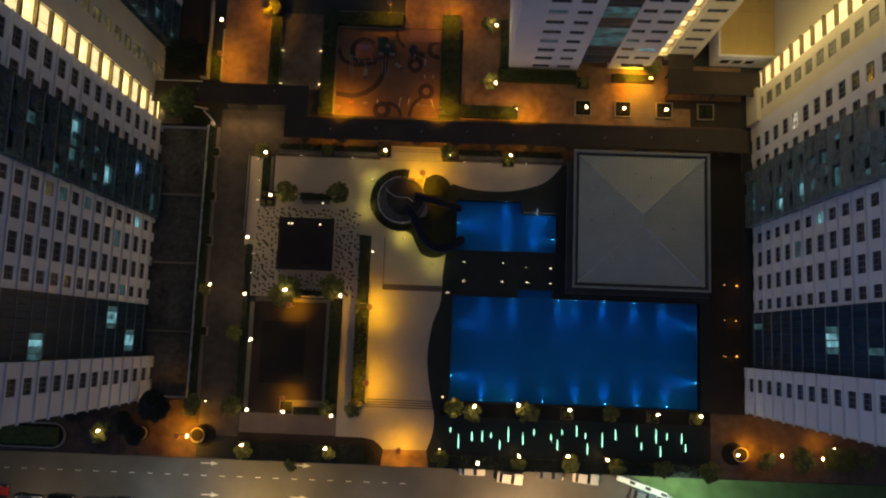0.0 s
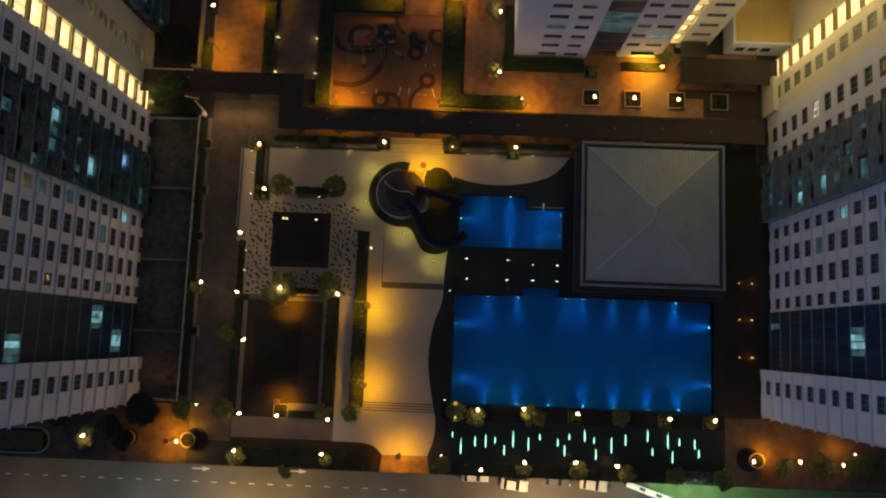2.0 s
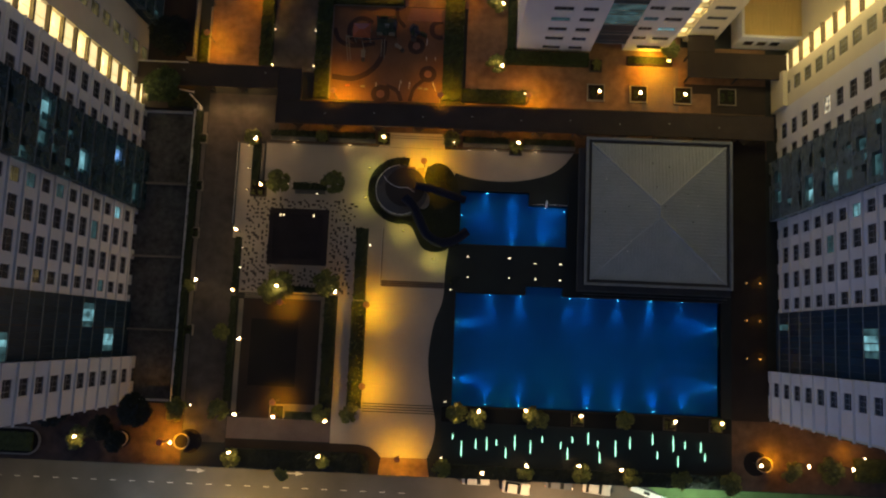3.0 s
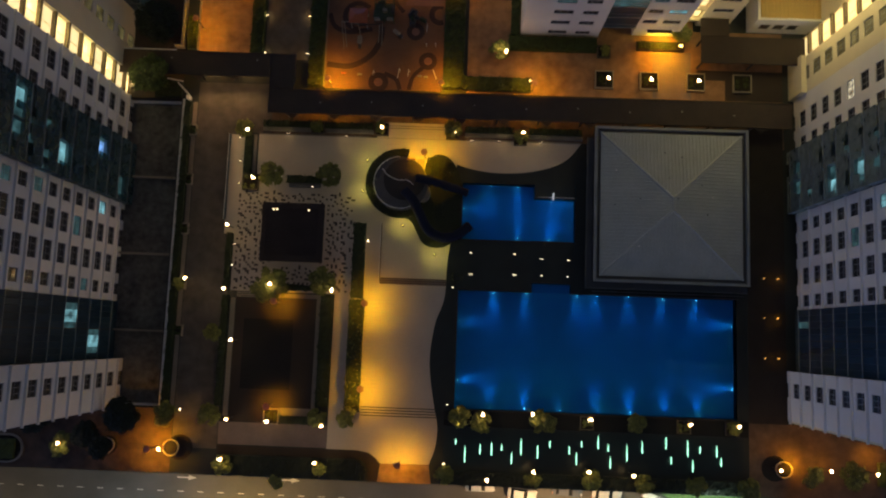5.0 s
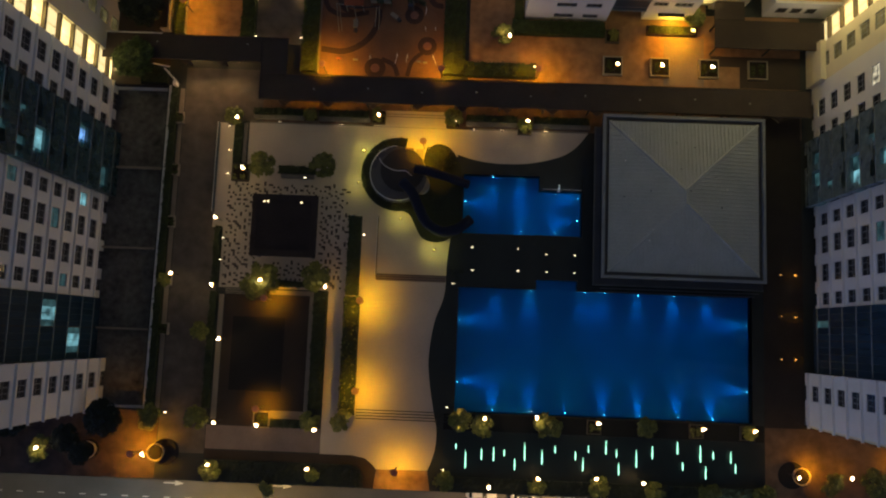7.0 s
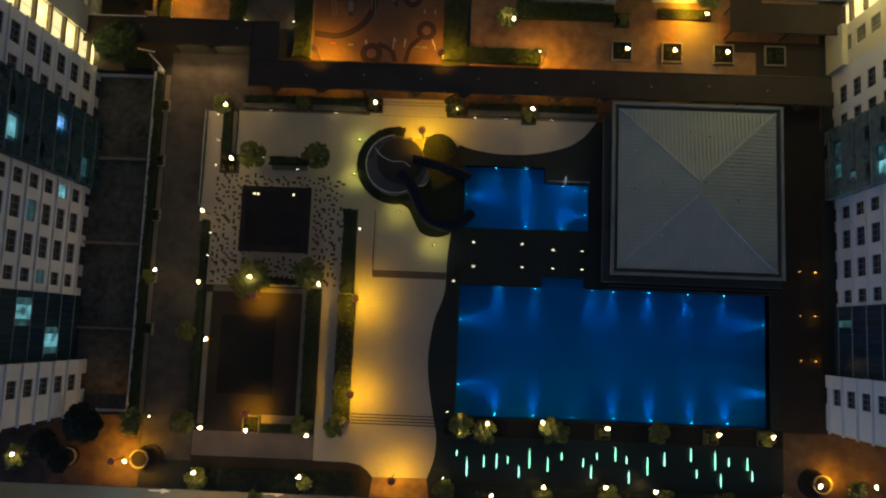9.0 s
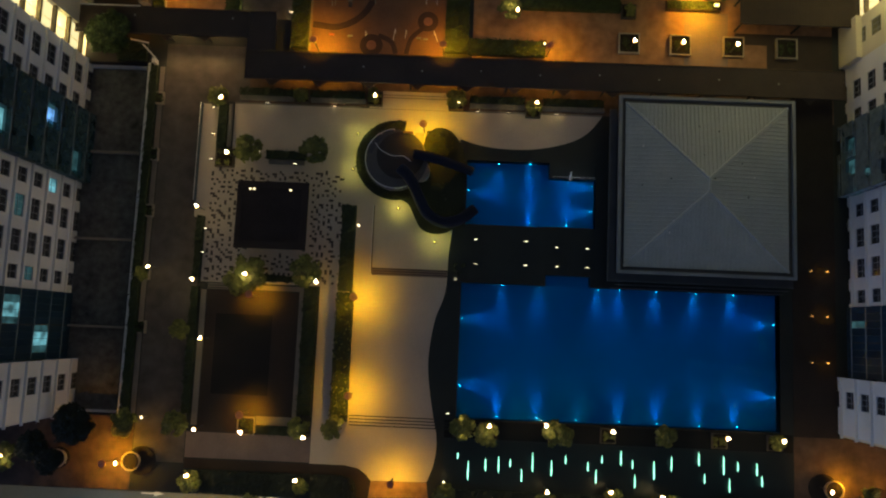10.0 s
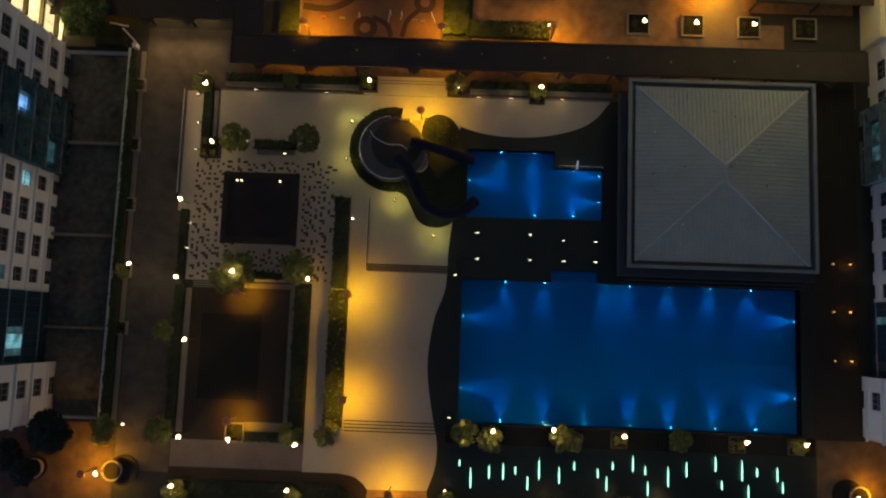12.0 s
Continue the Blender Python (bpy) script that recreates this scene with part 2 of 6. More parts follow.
def clear_film(name, tint, film, share):
    """Tinted see-through sheet with a dull film on it."""
    m = bpy.data.materials.new(name)
    m.use_nodes = True
    nt = m.node_tree
    b, o = nt.nodes["Principled BSDF"], nt.nodes["Material Output"]
    tr, mx, geo, nz, mr = (nt.nodes.new("ShaderNode" + k) for k in ("BsdfTransparent", "MixShader", "NewGeometry", "TexNoise", "MapRange"))
    b.inputs["Base Color"].default_value, b.inputs["Roughness"].default_value = (*film, 1), 0.35
    tr.inputs[0].default_value = (*tint, 1)
    nz.inputs["Scale"].default_value, nz.inputs["Detail"].default_value = 0.9, 3
    mr.inputs["To Min"].default_value, mr.inputs["To Max"].default_value = share - 0.4, share + 0.3
    nt.links.new(geo.outputs["Position"], nz.inputs["Vector"])
    nt.links.new(nz.outputs[0], mr.inputs["Value"])
    nt.links.new(mr.outputs[0], mx.inputs[0])
    nt.links.new(tr.outputs[0], mx.inputs[1])
    nt.links.new(b.outputs[0], mx.inputs[2])
    nt.links.new(mx.outputs[0], o.inputs["Surface"])
    return m


# the east film is paler, with sky reflection mixed into its colour
M_RAILGW = clear_film("dim_side_rail_glass", (0.55, 0.78, 0.80), (0.055, 0.112, 0.142), 0.6)
M_RAILGE = clear_film("bright_side_rail_glass", (0.70, 0.82, 0.82), (0.235, 0.29, 0.285), 0.6)
M_BLACKW = surf("black_shallow_water", (0.010, 0.017, 0.019), 0.4, amt=0.3, bump=0.1)


# ---- mesh helpers ----
def box(bm, x0, x1, y0, y1, z0, z1, mi=0):
    v = [bm.verts.new(p) for p in ((x0, y0, z0), (x1, y0, z0), (x1, y1, z0), (x0, y1, z0), (x0, y0, z1), (x1, y0, z1), (x1, y1, z1), (x0, y1, z1))]
    for f in ((3, 2, 1, 0), (4, 5, 6, 7), (0, 1, 5, 4), (1, 2, 6, 5), (2, 3, 7, 6), (3, 0, 4, 7)):
        bm.faces.new([v[i] for i in f]).material_index = mi
    return v


def boxes(*bs):
    bm = bmesh.new()
    for b in bs:
        box(bm, *b)
    return bm


def soft_box(x0, x1, y0, y1, z0, z1, r=0.05, seg=2):
    bm = boxes((x0, x1, y0, y1, z0, z1))
    bmesh.ops.bevel(bm, geom=bm.edges[:], offset=r, segments=seg, affect="EDGES")
    return bm


def prism(pts, z0, z1):
    """An upright block on an outline."""
    bm = bmesh.new()
    area = sum(a[0] * b[1] - b[0] * a[1] for a, b in zip(pts, pts[1:] + pts[:1]))
    if area < 0:
        pts = pts[::-1]
    lo, hi = [bm.verts.new((x, y, z0)) for x, y in pts], [bm.verts.new((x, y, z1)) for x, y in pts]
    bm.faces.new(hi)
    bm.faces.new(lo[::-1])
    n = len(pts)
    for i in range(n):
        bm.faces.new((lo[i], lo[(i + 1) % n], hi[(i + 1) % n], hi[i]))
    return bm


def ring(cx, cy, r, n=24, sx=1.0, sy=1.0, a0=0.0, a1=360.0):
    k = n if a1 - a0 >= 360 else n - 1
    return [(cx + r * sx * math.cos(radians(a0 + (a1 - a0) * i / k)), cy + r * sy * math.sin(radians(a0 + (a1 - a0) * i / k))) for i in range(n)]


def lathe(profile, n=16):
    bm = bmesh.new()
    rows = []
    for r, z in profile:
        rows.append([bm.verts.new((r * math.cos(6.28319 * i / n), r * math.sin(6.28319 * i / n), z)) for i in range(n)])
    for a, b in zip(rows, rows[1:]):
        for i in range(n):
            bm.faces.new((a[i], a[(i + 1) % n], b[(i + 1) % n], b[i]))
    bm.faces.new(rows[0][::-1])
    bm.faces.new(rows[-1])
    return bm


def tube(pts, r, n=10):
    """A round bar that follows a line of places."""
    bm = bmesh.new()
    ps = [Vector(p) for p in pts]
    rows = []
    for i, p in enumerate(ps):
        d = (ps[min(i + 1, len(ps) - 1)] - ps[max(i - 1, 0)]).normalized()
        u = d.cross(Vector((0, 0, 1)) if abs(d.z) < 0.95 else Vector((1, 0, 0))).normalized()
        w = u.cross(d)
        rr = r[i] if isinstance(r, (list, tuple)) else r
        rows.append([bm.verts.new(p + rr * (math.cos(6.28319 * k / n) * u + math.sin(6.28319 * k / n) * w)) for k in range(n)])
    for a, b in zip(rows, rows[1:]):
        for i in range(n):
            bm.faces.new((a[i], a[(i + 1) % n], b[(i + 1) % n], b[i]))
    bm.faces.new(rows[0][::-1])
    bm.faces.new(rows[-1])
    return bm


def curve_pts(ctrl, n=8):
    """A smooth line through the places given."""
    c = [Vector(p) for p in ctrl]
    c = [2 * c[0] - c[1]] + c + [2 * c[-1] - c[-2]]
    out = []
    for i in range(1, len(c) - 2):
        a, b, d, e = c[i - 1], c[i], c[i + 1], c[i + 2]
        for k in range(n):
            t = k / n
            out.append(0.5 * (2 * b + (d - a) * t + (2 * a - 5 * b + 4 * d - e) * t * t + (3 * b - a - 3 * d + e) * t ** 3))
    return out + [c[-2]]


def put(name, bm, mats, smooth=False):
    bm.normal_update()
    me = bpy.data.meshes.new(name)
    bm.to_mesh(me)
    bm.free()
    for mm in mats if isinstance(mats, (list, tuple)) else (mats,):
        me.materials.append(mm)
    if smooth:
        for p in me.polygons:
            p.use_smooth = True
    return me


def part(name, bm, mats, parent, label="", smooth=False, at=None):
    ob = new(name, bm if isinstance(bm, bpy.types.Mesh) else put(name, bm, mats, smooth))
    ob.parent = parent
    if at:
        ob.location = at
    if label:
        ob["label"] = label
    return ob


def thing(name, label, category, x=0, y=0, z=0, group="", kind=""):
    ob = new(name)
    ob.empty_display_size = 0.3
    ob.location = (x, y, z)
    return tagged(ob, label, category, group, kind)


def setting(name, bm, mats, label="", category="", smooth=False):
    return tagged(new(name, put(name, bm, mats, smooth)), label, category, "", "structure")


# ---- ground, road, podium ----
setting("ground", boxes((-1500, 1500, -1500, 1500, -9.2, -8.62)), M_LAND, "dark bare ground round the estate", "ground")
road = setting("road", boxes((-400, 400, -60, -21.2, -8.62, -8.5)), M_ASPH, "grey asphalt street below the podium", "road")
for i in range(44):
    x = -75 + i * 3.05
    if x < -6:
        part("lane_dash", boxes((x, x + 0.95, -24.85, -24.72, -8.5, -8.492)), M_PAINT, road)
for x, y in ((-41.6, -22.75), (-41.2, -27.9), (-26.0, -22.55), (-26.2, -27.8)):
    bm = boxes((x, x + 1.7, y - 0.1, y + 0.1, -8.5, -8.49))
    bm2 = prism([(x + 1.7, y - 0.38), (x + 3.0, y), (x + 1.7, y + 0.38)], -8.5, -8.49)
    me_ = put("tmp", bm2, M_PAINT)
    bm.from_mesh(me_)
    part("lane_arrow", bm, M_PAINT, road)
part("kerb", boxes((-400, 24, -21.5, -21.2, -8.5, -8.35)), M_KERB, road)

POOL, KIDS = (-0.2, 39.4, -10.2, 6.55), (0.0, 16.35, 13.95, 22.2)


def holed(x0, x1, y0, y1, z0, z1, holes, bm=None):
    """A slab with oblong holes through it."""
    bm = bm or bmesh.new()
    xs = sorted({x0, x1, *(h[0] for h in holes), *(h[1] for h in holes)})
    ys = sorted({y0, y1, *(h[2] for h in holes), *(h[3] for h in holes)})
    solid = lambda cx, cy: x0 < cx < x1 and y0 < cy < y1 and not any(h[0] < cx < h[1] and h[2] < cy < h[3] for h in holes)
    V = {}

    def vert(x, y, z):
        if (x, y, z) not in V:
            V[(x, y, z)] = bm.verts.new((x, y, z))
        return V[(x, y, z)]

    for xa, xb in zip(xs, xs[1:]):
        for ya, yb in zip(ys, ys[1:]):
            cx, cy = (xa + xb) / 2, (ya + yb) / 2
            if not solid(cx, cy):
                continue
            bm.faces.new([vert(*p, z1) for p in ((xa, ya), (xb, ya), (xb, yb), (xa, yb))])
            bm.faces.new([vert(*p, z0) for p in ((xa, yb), (xb, yb), (xb, ya), (xa, ya))])
            i, j = xs.index(xa), ys.index(ya)
            nb = lambda di, dj: solid((xs[i + di] + xs[i + di + 1]) / 2, (ys[j + dj] + ys[j + dj + 1]) / 2) if 0 <= i + di < len(xs) - 1 and 0 <= j + dj < len(ys) - 1 else False
            for (di, dj), (p, q) in (((-1, 0), ((xa, yb), (xa, ya))), ((1, 0), ((xb, ya), (xb, yb))), ((0, -1), ((xa, ya), (xb, ya))), ((0, 1), ((xb, yb), (xa, yb)))):
                if not nb(di, dj):
                    bm.faces.new((vert(*p, z0), vert(*q, z0), vert(*q, z1), vert(*p, z1)))
    return bm


podium = setting("podium_deck", holed(-42.2, 110, -20.6, 140, -8.62, 0, [POOL, KIDS, (10.3, 15.9, 6.55, 7.9)]), M_DECK, "dark stone podium deck above the street", "deck")
setting("podium_west", boxes((-110, -42.2, -20.6, -11.6, -8.62, -0.02), (-110, -42.2, 33.4, 140, -8.62, -0.02)), M_WALK, "dark paved western podium", "deck")


def paving(name, shape, mats, label, z=0.03):
    bm = prism(shape, -0.01, z) if isinstance(shape, list) else boxes((*shape, -0.01, z))
    return setting(name, bm, mats, label, "paving")


paving("drive", (-39.7, -33.4, -17.0, 36.1), M_DRIVE, "worn grey concrete drive beside the garden", 0.02)
EDGE_N = [(17.0, 28.5), (15.3, 26.4), (13.0, 25.0), (9.0, 24.0), (4.8, 23.8), (1.4, 24.2), (-1.0, 24.9)]
EDGE_E = [(-1.5, 14.0), (-1.95, 10.0), (-2.05, 6.0), (-2.5, 4.0), (-3.24, 2.0), (-3.75, -1.0), (-3.92, -3.3), (-3.84, -5.0), (-3.5, -7.5), (-2.95, -10.4), (-2.55, -12.2), (-2.46, -13.6), (-2.6, -15.2), (-2.95, -16.6), (-3.5, -18.0)]
e_n = [(p.x, p.y) for p in curve_pts([(*p, 0) for p in EDGE_N], 4)]
e_e = [(p.x, p.y) for p in curve_pts([(*p, 0) for p in EDGE_E], 3)]
paving("plaza", [(-30.3, 28.45)] + e_n + [(-1.5, 22.0)] + e_e + [(-10.3, -18.1), (-10.9, -17.4), (-11.9, -16.7), (-13.6, -16.4), (-17.9, -16.4), (-17.9, 5.3), (-15.62, 5.3), (-15.62, 20.2), (-30.3, 20.2)], M_BEIGE, "pale beige plaza with a waved edge")
paving("plaza_entry", (-12.9, -2.7, 28.52, 30.85), M_BEIGE, "pale entry of the plaza below the covered way", 0.032)
for i in range(2):
    setting("stair_step", boxes((-12.9, -2.7, 30.3 - 0.35 * i, 30.4 - 0.35 * i, 0.032, 0.052)), M_MAUVE, "grey step edge below the covered way", "step")
speckle = paving("tile_plaza", (-33.0, -15.62, 5.3, 20.2), M_BEIGE, "pale plaza scattered with dark tiles", 0.03)
paving("south_path", (-33.3, -17.94, -16.3, -13.2), M_MAUVE, "mauve paved path")
paving("ramp_path", [(-33.3, -16.44), (-13.62, -16.44), (-11.95, -16.74), (-10.95, -17.44), (-10.35, -18.15), (-10.65, -20.6), (-11.9, -20.6), (-11.95, -19.0), (-12.3, -18.2), (-13.0, -17.7), (-13.9, -17.6), (-33.3, -17.6)], M_COURT, "brown paved ramp curving down to the street")
paving("entry_ramp", [(-10.6, -20.6), (-3.1, -20.6), (-3.5, -18.05), (-10.28, -18.12)], M_BRICK, "terracotta entry ramp to the street")
paving("rear_court", (-32.05, -20.45, -13.16, 4.35), M_COURT, "brown sports court")
paving("court_mat", (-30.7, -23.6, -8.5, 1.4), M_PIT, "dark playing mat in the court", 0.05)
paving("drive_head", (-33.4, -28.6, 28.66, 36.1), M_DRIVE, "worn grey concrete head of the drive", 0.02)
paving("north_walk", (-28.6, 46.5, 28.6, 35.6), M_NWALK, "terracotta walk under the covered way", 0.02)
paving("ne_plaza", [(0.0, 35.7), (46.4, 35.7), (46.4, 46.2), (33.3, 46.2), (33.3, 60.0), (0.0, 60.0)], M_BRICK, "terracotta plaza before the north block", 0.03)
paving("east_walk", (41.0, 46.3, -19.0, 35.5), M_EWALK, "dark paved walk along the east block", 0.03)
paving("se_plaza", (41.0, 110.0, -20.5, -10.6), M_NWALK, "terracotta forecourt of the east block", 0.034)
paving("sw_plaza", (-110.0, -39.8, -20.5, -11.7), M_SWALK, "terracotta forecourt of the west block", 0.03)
paving("nw_court", (-30.3, -23.6, 40.0, 53.3), M_DRIVE, "grey paved yard between hedges", 0.03)
paving("nw_yard", (-40.3, -32.4, 40.0, 75.0), M_BRICK, "terracotta yard", 0.03)
paving("playground", (-21.2, -3.6, 35.8, 51.2), M_RUBBER, "brown rubber playground floor", 0.04)
paving("north_lane", (-10.0, 0.0, 51.3, 80.0), M_BRICK, "terracotta lane north of the playground", 0.03)
paving("nw_strip", (-34.5, -32.4, 13.5, 28.3), M_BEIGE, "pale strip beside the drive", 0.035)
paving("neon_basin", (-1.6, 40.4, -18.0, -12.6), M_BLACKW, "black shallow basin with lit tubes", 0.03)
paving("pool_terrace", (-1.6, 40.9, -12.57, -10.42), M_TERRACE, "black granite strip between pool and basin", 0.034)
paving("ne_path", (27.4, 33.0, 35.8, 42.9), M_MAUVE, "pale paved path to the lobby", 0.036)
# the shadow beside the canopy is laid on as a dark sheet
paving("canopy_apron", [(33.9, 40.3), (33.9, 38.8), (38.0, 38.8), (38.0, 35.75), (46.4, 35.75), (46.4, 40.3)], M_WALK, "dark sheet painted as the shadow of the entrance canopy", 0.042)
paving("deck_path", (9.8, 16.0, 7.95, 14.0), M_DECK, "dark crossing between the pools", 0.03)
for x0, x1, y0, y1 in ((-32.8, -32.1, -12.4, 4.3), (-20.4, -19.85, -12.4, 4.6), (-32.0, -26.4, 4.45, 5.3), (-25.9, -19.9, 4.5, 5.1), (-24.9, -20.45, -12.05, -11.0), (-40.4, -39.8, -11.5, 33.0), (-30.3, -14.0, 28.45, 28.62), (1.0, 17.0, 28.52, 28.7), (-21.3, -21.05, 36.0, 51.3), (-21.05, -10.2, 51.1, 51.35)):
    setting("kerb", boxes((x0, x1, y0, y1, 0, 0.12)), M_KERB, "pale concrete kerb", "kerb")
for i in range(4):
    y = -10.35 - 0.38 * i
    setting("stair_step", boxes((-13.35, -1.0, y - 0.12, y, 0.0, 0.05)), M_DECK, "dark step edge across the plaza", "step")
for i in range(3):
    setting("stair_step", boxes((-11.5, -2.0, 7.9 - 0.30 * i - 0.12, 7.9 - 0.30 * i, 0.03, 0.052)), M_WALK, "grey step edge across the plaza", "step")
    setting("stair_step", boxes((-32.0, -27.2, 5.25 - 0.3 * i - 0.1, 5.25 - 0.3 * i, 0.12, 0.14)), M_DECK, "dark step edge above the court", "step")
paving("stair_band", (-11.5, -2.05, 7.0, 7.95), M_MAUVE, "grey band of shallow steps on the plaza", 0.042)
setting("retaining_wall", boxes((-11.63, -11.53, 7.2, 15.8, 0, 0.3)), M_NWALK, "low grey edge of the raised plaza", "wall")

for x0, x1, y0, y1 in ((-29.7, -22.7, 28.95, 29.55), (-20.5, -13.4, 28.95, 29.55), (0.0, 7.0, 28.95, 29.55), (9.3, 17.2, 28.95, 29.55), (-30.95, -30.45, 22.6, 28.3), (-25.4, -20.8, 20.65, 21.25)):
    setting("planter_ledge", soft_box(x0, x1, y0, y1, 0, 0.4, 0.04, 1), M_LEDGE, "grey concrete ledge along a hedge", "ledge")

# west terraces
setting("west_terrace", boxes((-52, -42.2, -11.6, 33.4, -8.62, -1.7)), M_TERR, "stained flat terrace roof of the west block", "roof")
for y in (33.2, 21.7, 10.3, -0.9, -11.4):
    setting("parapet", boxes((-52, -42.2, y - 0.14, y + 0.14, -1.7, -1.0)), M_WHITE if y in (33.2, -11.4) else M_POT, "pale parapet of the terrace", "parapet")
setting("parapet", boxes((-41.95, -41.6, -11.5, 33.35, 0, 0.3)), M_WHITE, "white parapet of the terrace", "parapet")

# grass bank and ramp beside the street
setting("grass_bank", prism([(29.5, -21.3), (400, -21.3), (400, -60), (46, -60), (36.0, -24.9)], -8.62, -8.42), M_GRASS, "green lawn beside the street", "grass")
setting("ramp_wall", prism([(28.4, -21.9), (36.6, -24.5), (44, -29.5), (43.4, -30.3), (36.0, -25.3), (28.2, -22.7)], -8.5, -7.9), M_WHITE, "white ramp with dark vents", "ramp")
for i in range(3):
    x, y = 30.4 + 2.6 * i, -22.65 - 0.88 * i
    setting("ramp_vent", prism([(x, y), (x + 0.9, y - 0.3), (x + 0.75, y - 0.75), (x - 0.15, y - 0.45)], -7.92, -7.88), M_DARKM, "dark square vent in the ramp", "vent")

# ---- pools ----
def basin(name, r, gap, depth):
    x0, x1, y0, y1 = r
    t = 0.2
    ob = thing(name, "tiled swimming pool lit blue from below", "pool", kind="structure")
    part("pool_floor", boxes((x0, x1, y0, y1, -depth - 0.2, -depth)), M_BASIN, ob)
    for a in ((x0 - t, x0, y0 - t, y1 + t), (x1, x1 + t, y0 - t, y1 + t), (x0, x1, y0 - t, y0), *([(x0, gap[0], y1, y1 + t), (gap[1], x1, y1, y1 + t)] if gap else [(x0, x1, y1, y1 + t)])):
        part("pool_wall", boxes((*a, -depth, -0.25)), M_BASIN, ob)
        part("coping", boxes((*a, -0.25, 0.04)), M_DECK, ob)
    w = part("water", boxes((x0, x1, y0, y1, -0.14, -0.12)), M_WATER, ob, "still blue lit water")
    w.visible_shadow = False
    return ob


main_pool = basin("main_pool", POOL, (10.3, 15.9), 1.3)
kids_pool = basin("small_pool", KIDS, None, 1.3)
part("pool_corner_deck", boxes((10.45, 16.3, 20.25, 22.4, -1.3, 0.02)), M_DECK, kids_pool)
part("pool_inlet", boxes((10.3, 15.9, 6.56, 7.9, -1.45, -1.3)), M_BASIN, main_pool)
part("water", boxes((10.3, 15.9, 6.56, 7.9, -0.14, -0.12)), M_WATER, main_pool).visible_shadow = False
FIX = [(x, POOL[3], 0, -1) for x in (4.9, 9.6, 16.9, 19.6, 24.2, 29.1, 33.8)] + [(x, POOL[2], 0, 1) for x in (4.8, 9.7, 14.6, 19.8, 24.5, 29.6, 34.2)]
FIX += [(POOL[0], y, 1, 0) for y in (2.1, -6.2)] + [(POOL[1], y, -1, 0) for y in (2.8, -6.0)]
KFIX = [(4.0, 22.2, 0, -1), (8.0, 22.2, 0, -1), (-0.0, 18.4, 1, 0), (16.35, 19.4, -1, 0), (16.35, 16.2, -1, 0), (8.1, 13.95, 0, 1), (12.8, 13.95, 0, 1)]
disc_me = put("lens", lathe([(0.015, 0.0), (0.04, 0.0), (0.04, 0.03), (0.02, 0.04)], 10), G_POOL)
for k, (x, y, dx, dy) in enumerate(FIX + KFIX):
    big = k < len(FIX)
    L = thing("pool_light", "small round underwater light in the pool wall", "pool light", x + dx * (0.28 if dx > 0 else 0.6), y + dy * (0.22 if dy < 0 else 0.42), -0.3, "underwater pool lights")
    part("lens", disc_me, None, L)
    dim = 0.3 if (x, y) in ((14.6, POOL[2]),) else 1.0
    lamp("SPOT", x + dx * 0.12, y + dy * 0.12, -0.85, (150 if big else 110) * dim, (0.04, 0.52, 1.0), (x + dx * 4.0, y + dy * 4.0, -1.32), 58, 1.0, 0.04)
    if dim == 1:
        lamp("SPOT", x + dx * 0.2, y + dy * 0.2, -0.3, 82 if big else 100, (0.0, 0.42, 1.0), (x + dx * 4.2, y + dy * 4.2, -1.32), 50, 1.0, 0.1)

# ---- tower blocks ----
def window_mesh(w, h, lit=None, bars=2):
    """A framed window, facing +x, centred on its place: frame, bars, pane."""
    t, n = 0.06, bars + 1
    holes = []
    for i in range(n):
        y0, y1 = round(-w / 2 + w * i / n + t / 2, 4), round(-w / 2 + w * (i + 1) / n - t / 2, 4)
        holes += [(y0, y1, round(-h / 2 + t, 4), round(0.12 * h - 0.025, 4)), (y0, y1, round(0.12 * h + 0.025, 4), round(h / 2 - t, 4))]
    bm = holed(-w / 2, w / 2, -h / 2, h / 2, -0.05, 0.04, holes)
    bm.transform(Matrix(((0, 0, 1, 0), (1, 0, 0, 0), (0, 1, 0, 0), (0, 0, 0, 1))))
    return put("window", bm, [M_FRAME])


def pane_mesh(w, h, mat_):
    return put("pane", boxes((-0.03, -0.015, -w / 2 + 0.05, w / 2 - 0.05, -h / 2 + 0.05, h / 2 - 0.05)), mat_)


MESH = {}


def window(parent, place, rz, w, h, lit, rng):
    key = (round(w, 1), round(h, 1))
    if key not in MESH:
        MESH[key] = window_mesh(w, h, bars=2 if w > 1.9 else 1)
    ob = part("window", MESH[key], None, parent)
    ob.location, ob.rotation_euler = place, (0, 0, rz)
    pk = (*key, lit.name)
    if pk not in MESH:
        MESH[pk] = pane_mesh(w, h, lit)
    part("pane", MESH[pk], None, ob)
    if lit is M_GLASS and rng.random() < 0.45:
        ck = (*key, "blind")
        if ck not in MESH:
            MESH[ck] = put("blind", boxes(*((-0.14, -0.10, -w / 2 + 0.1, w / 2 - 0.1, h / 2 - 0.25 - 0.22 * i, h / 2 - 0.13 - 0.22 * i) for i in range(int(h * 2.2)))), M_CURT)
        part("blind", MESH[ck], None, ob)
    return ob


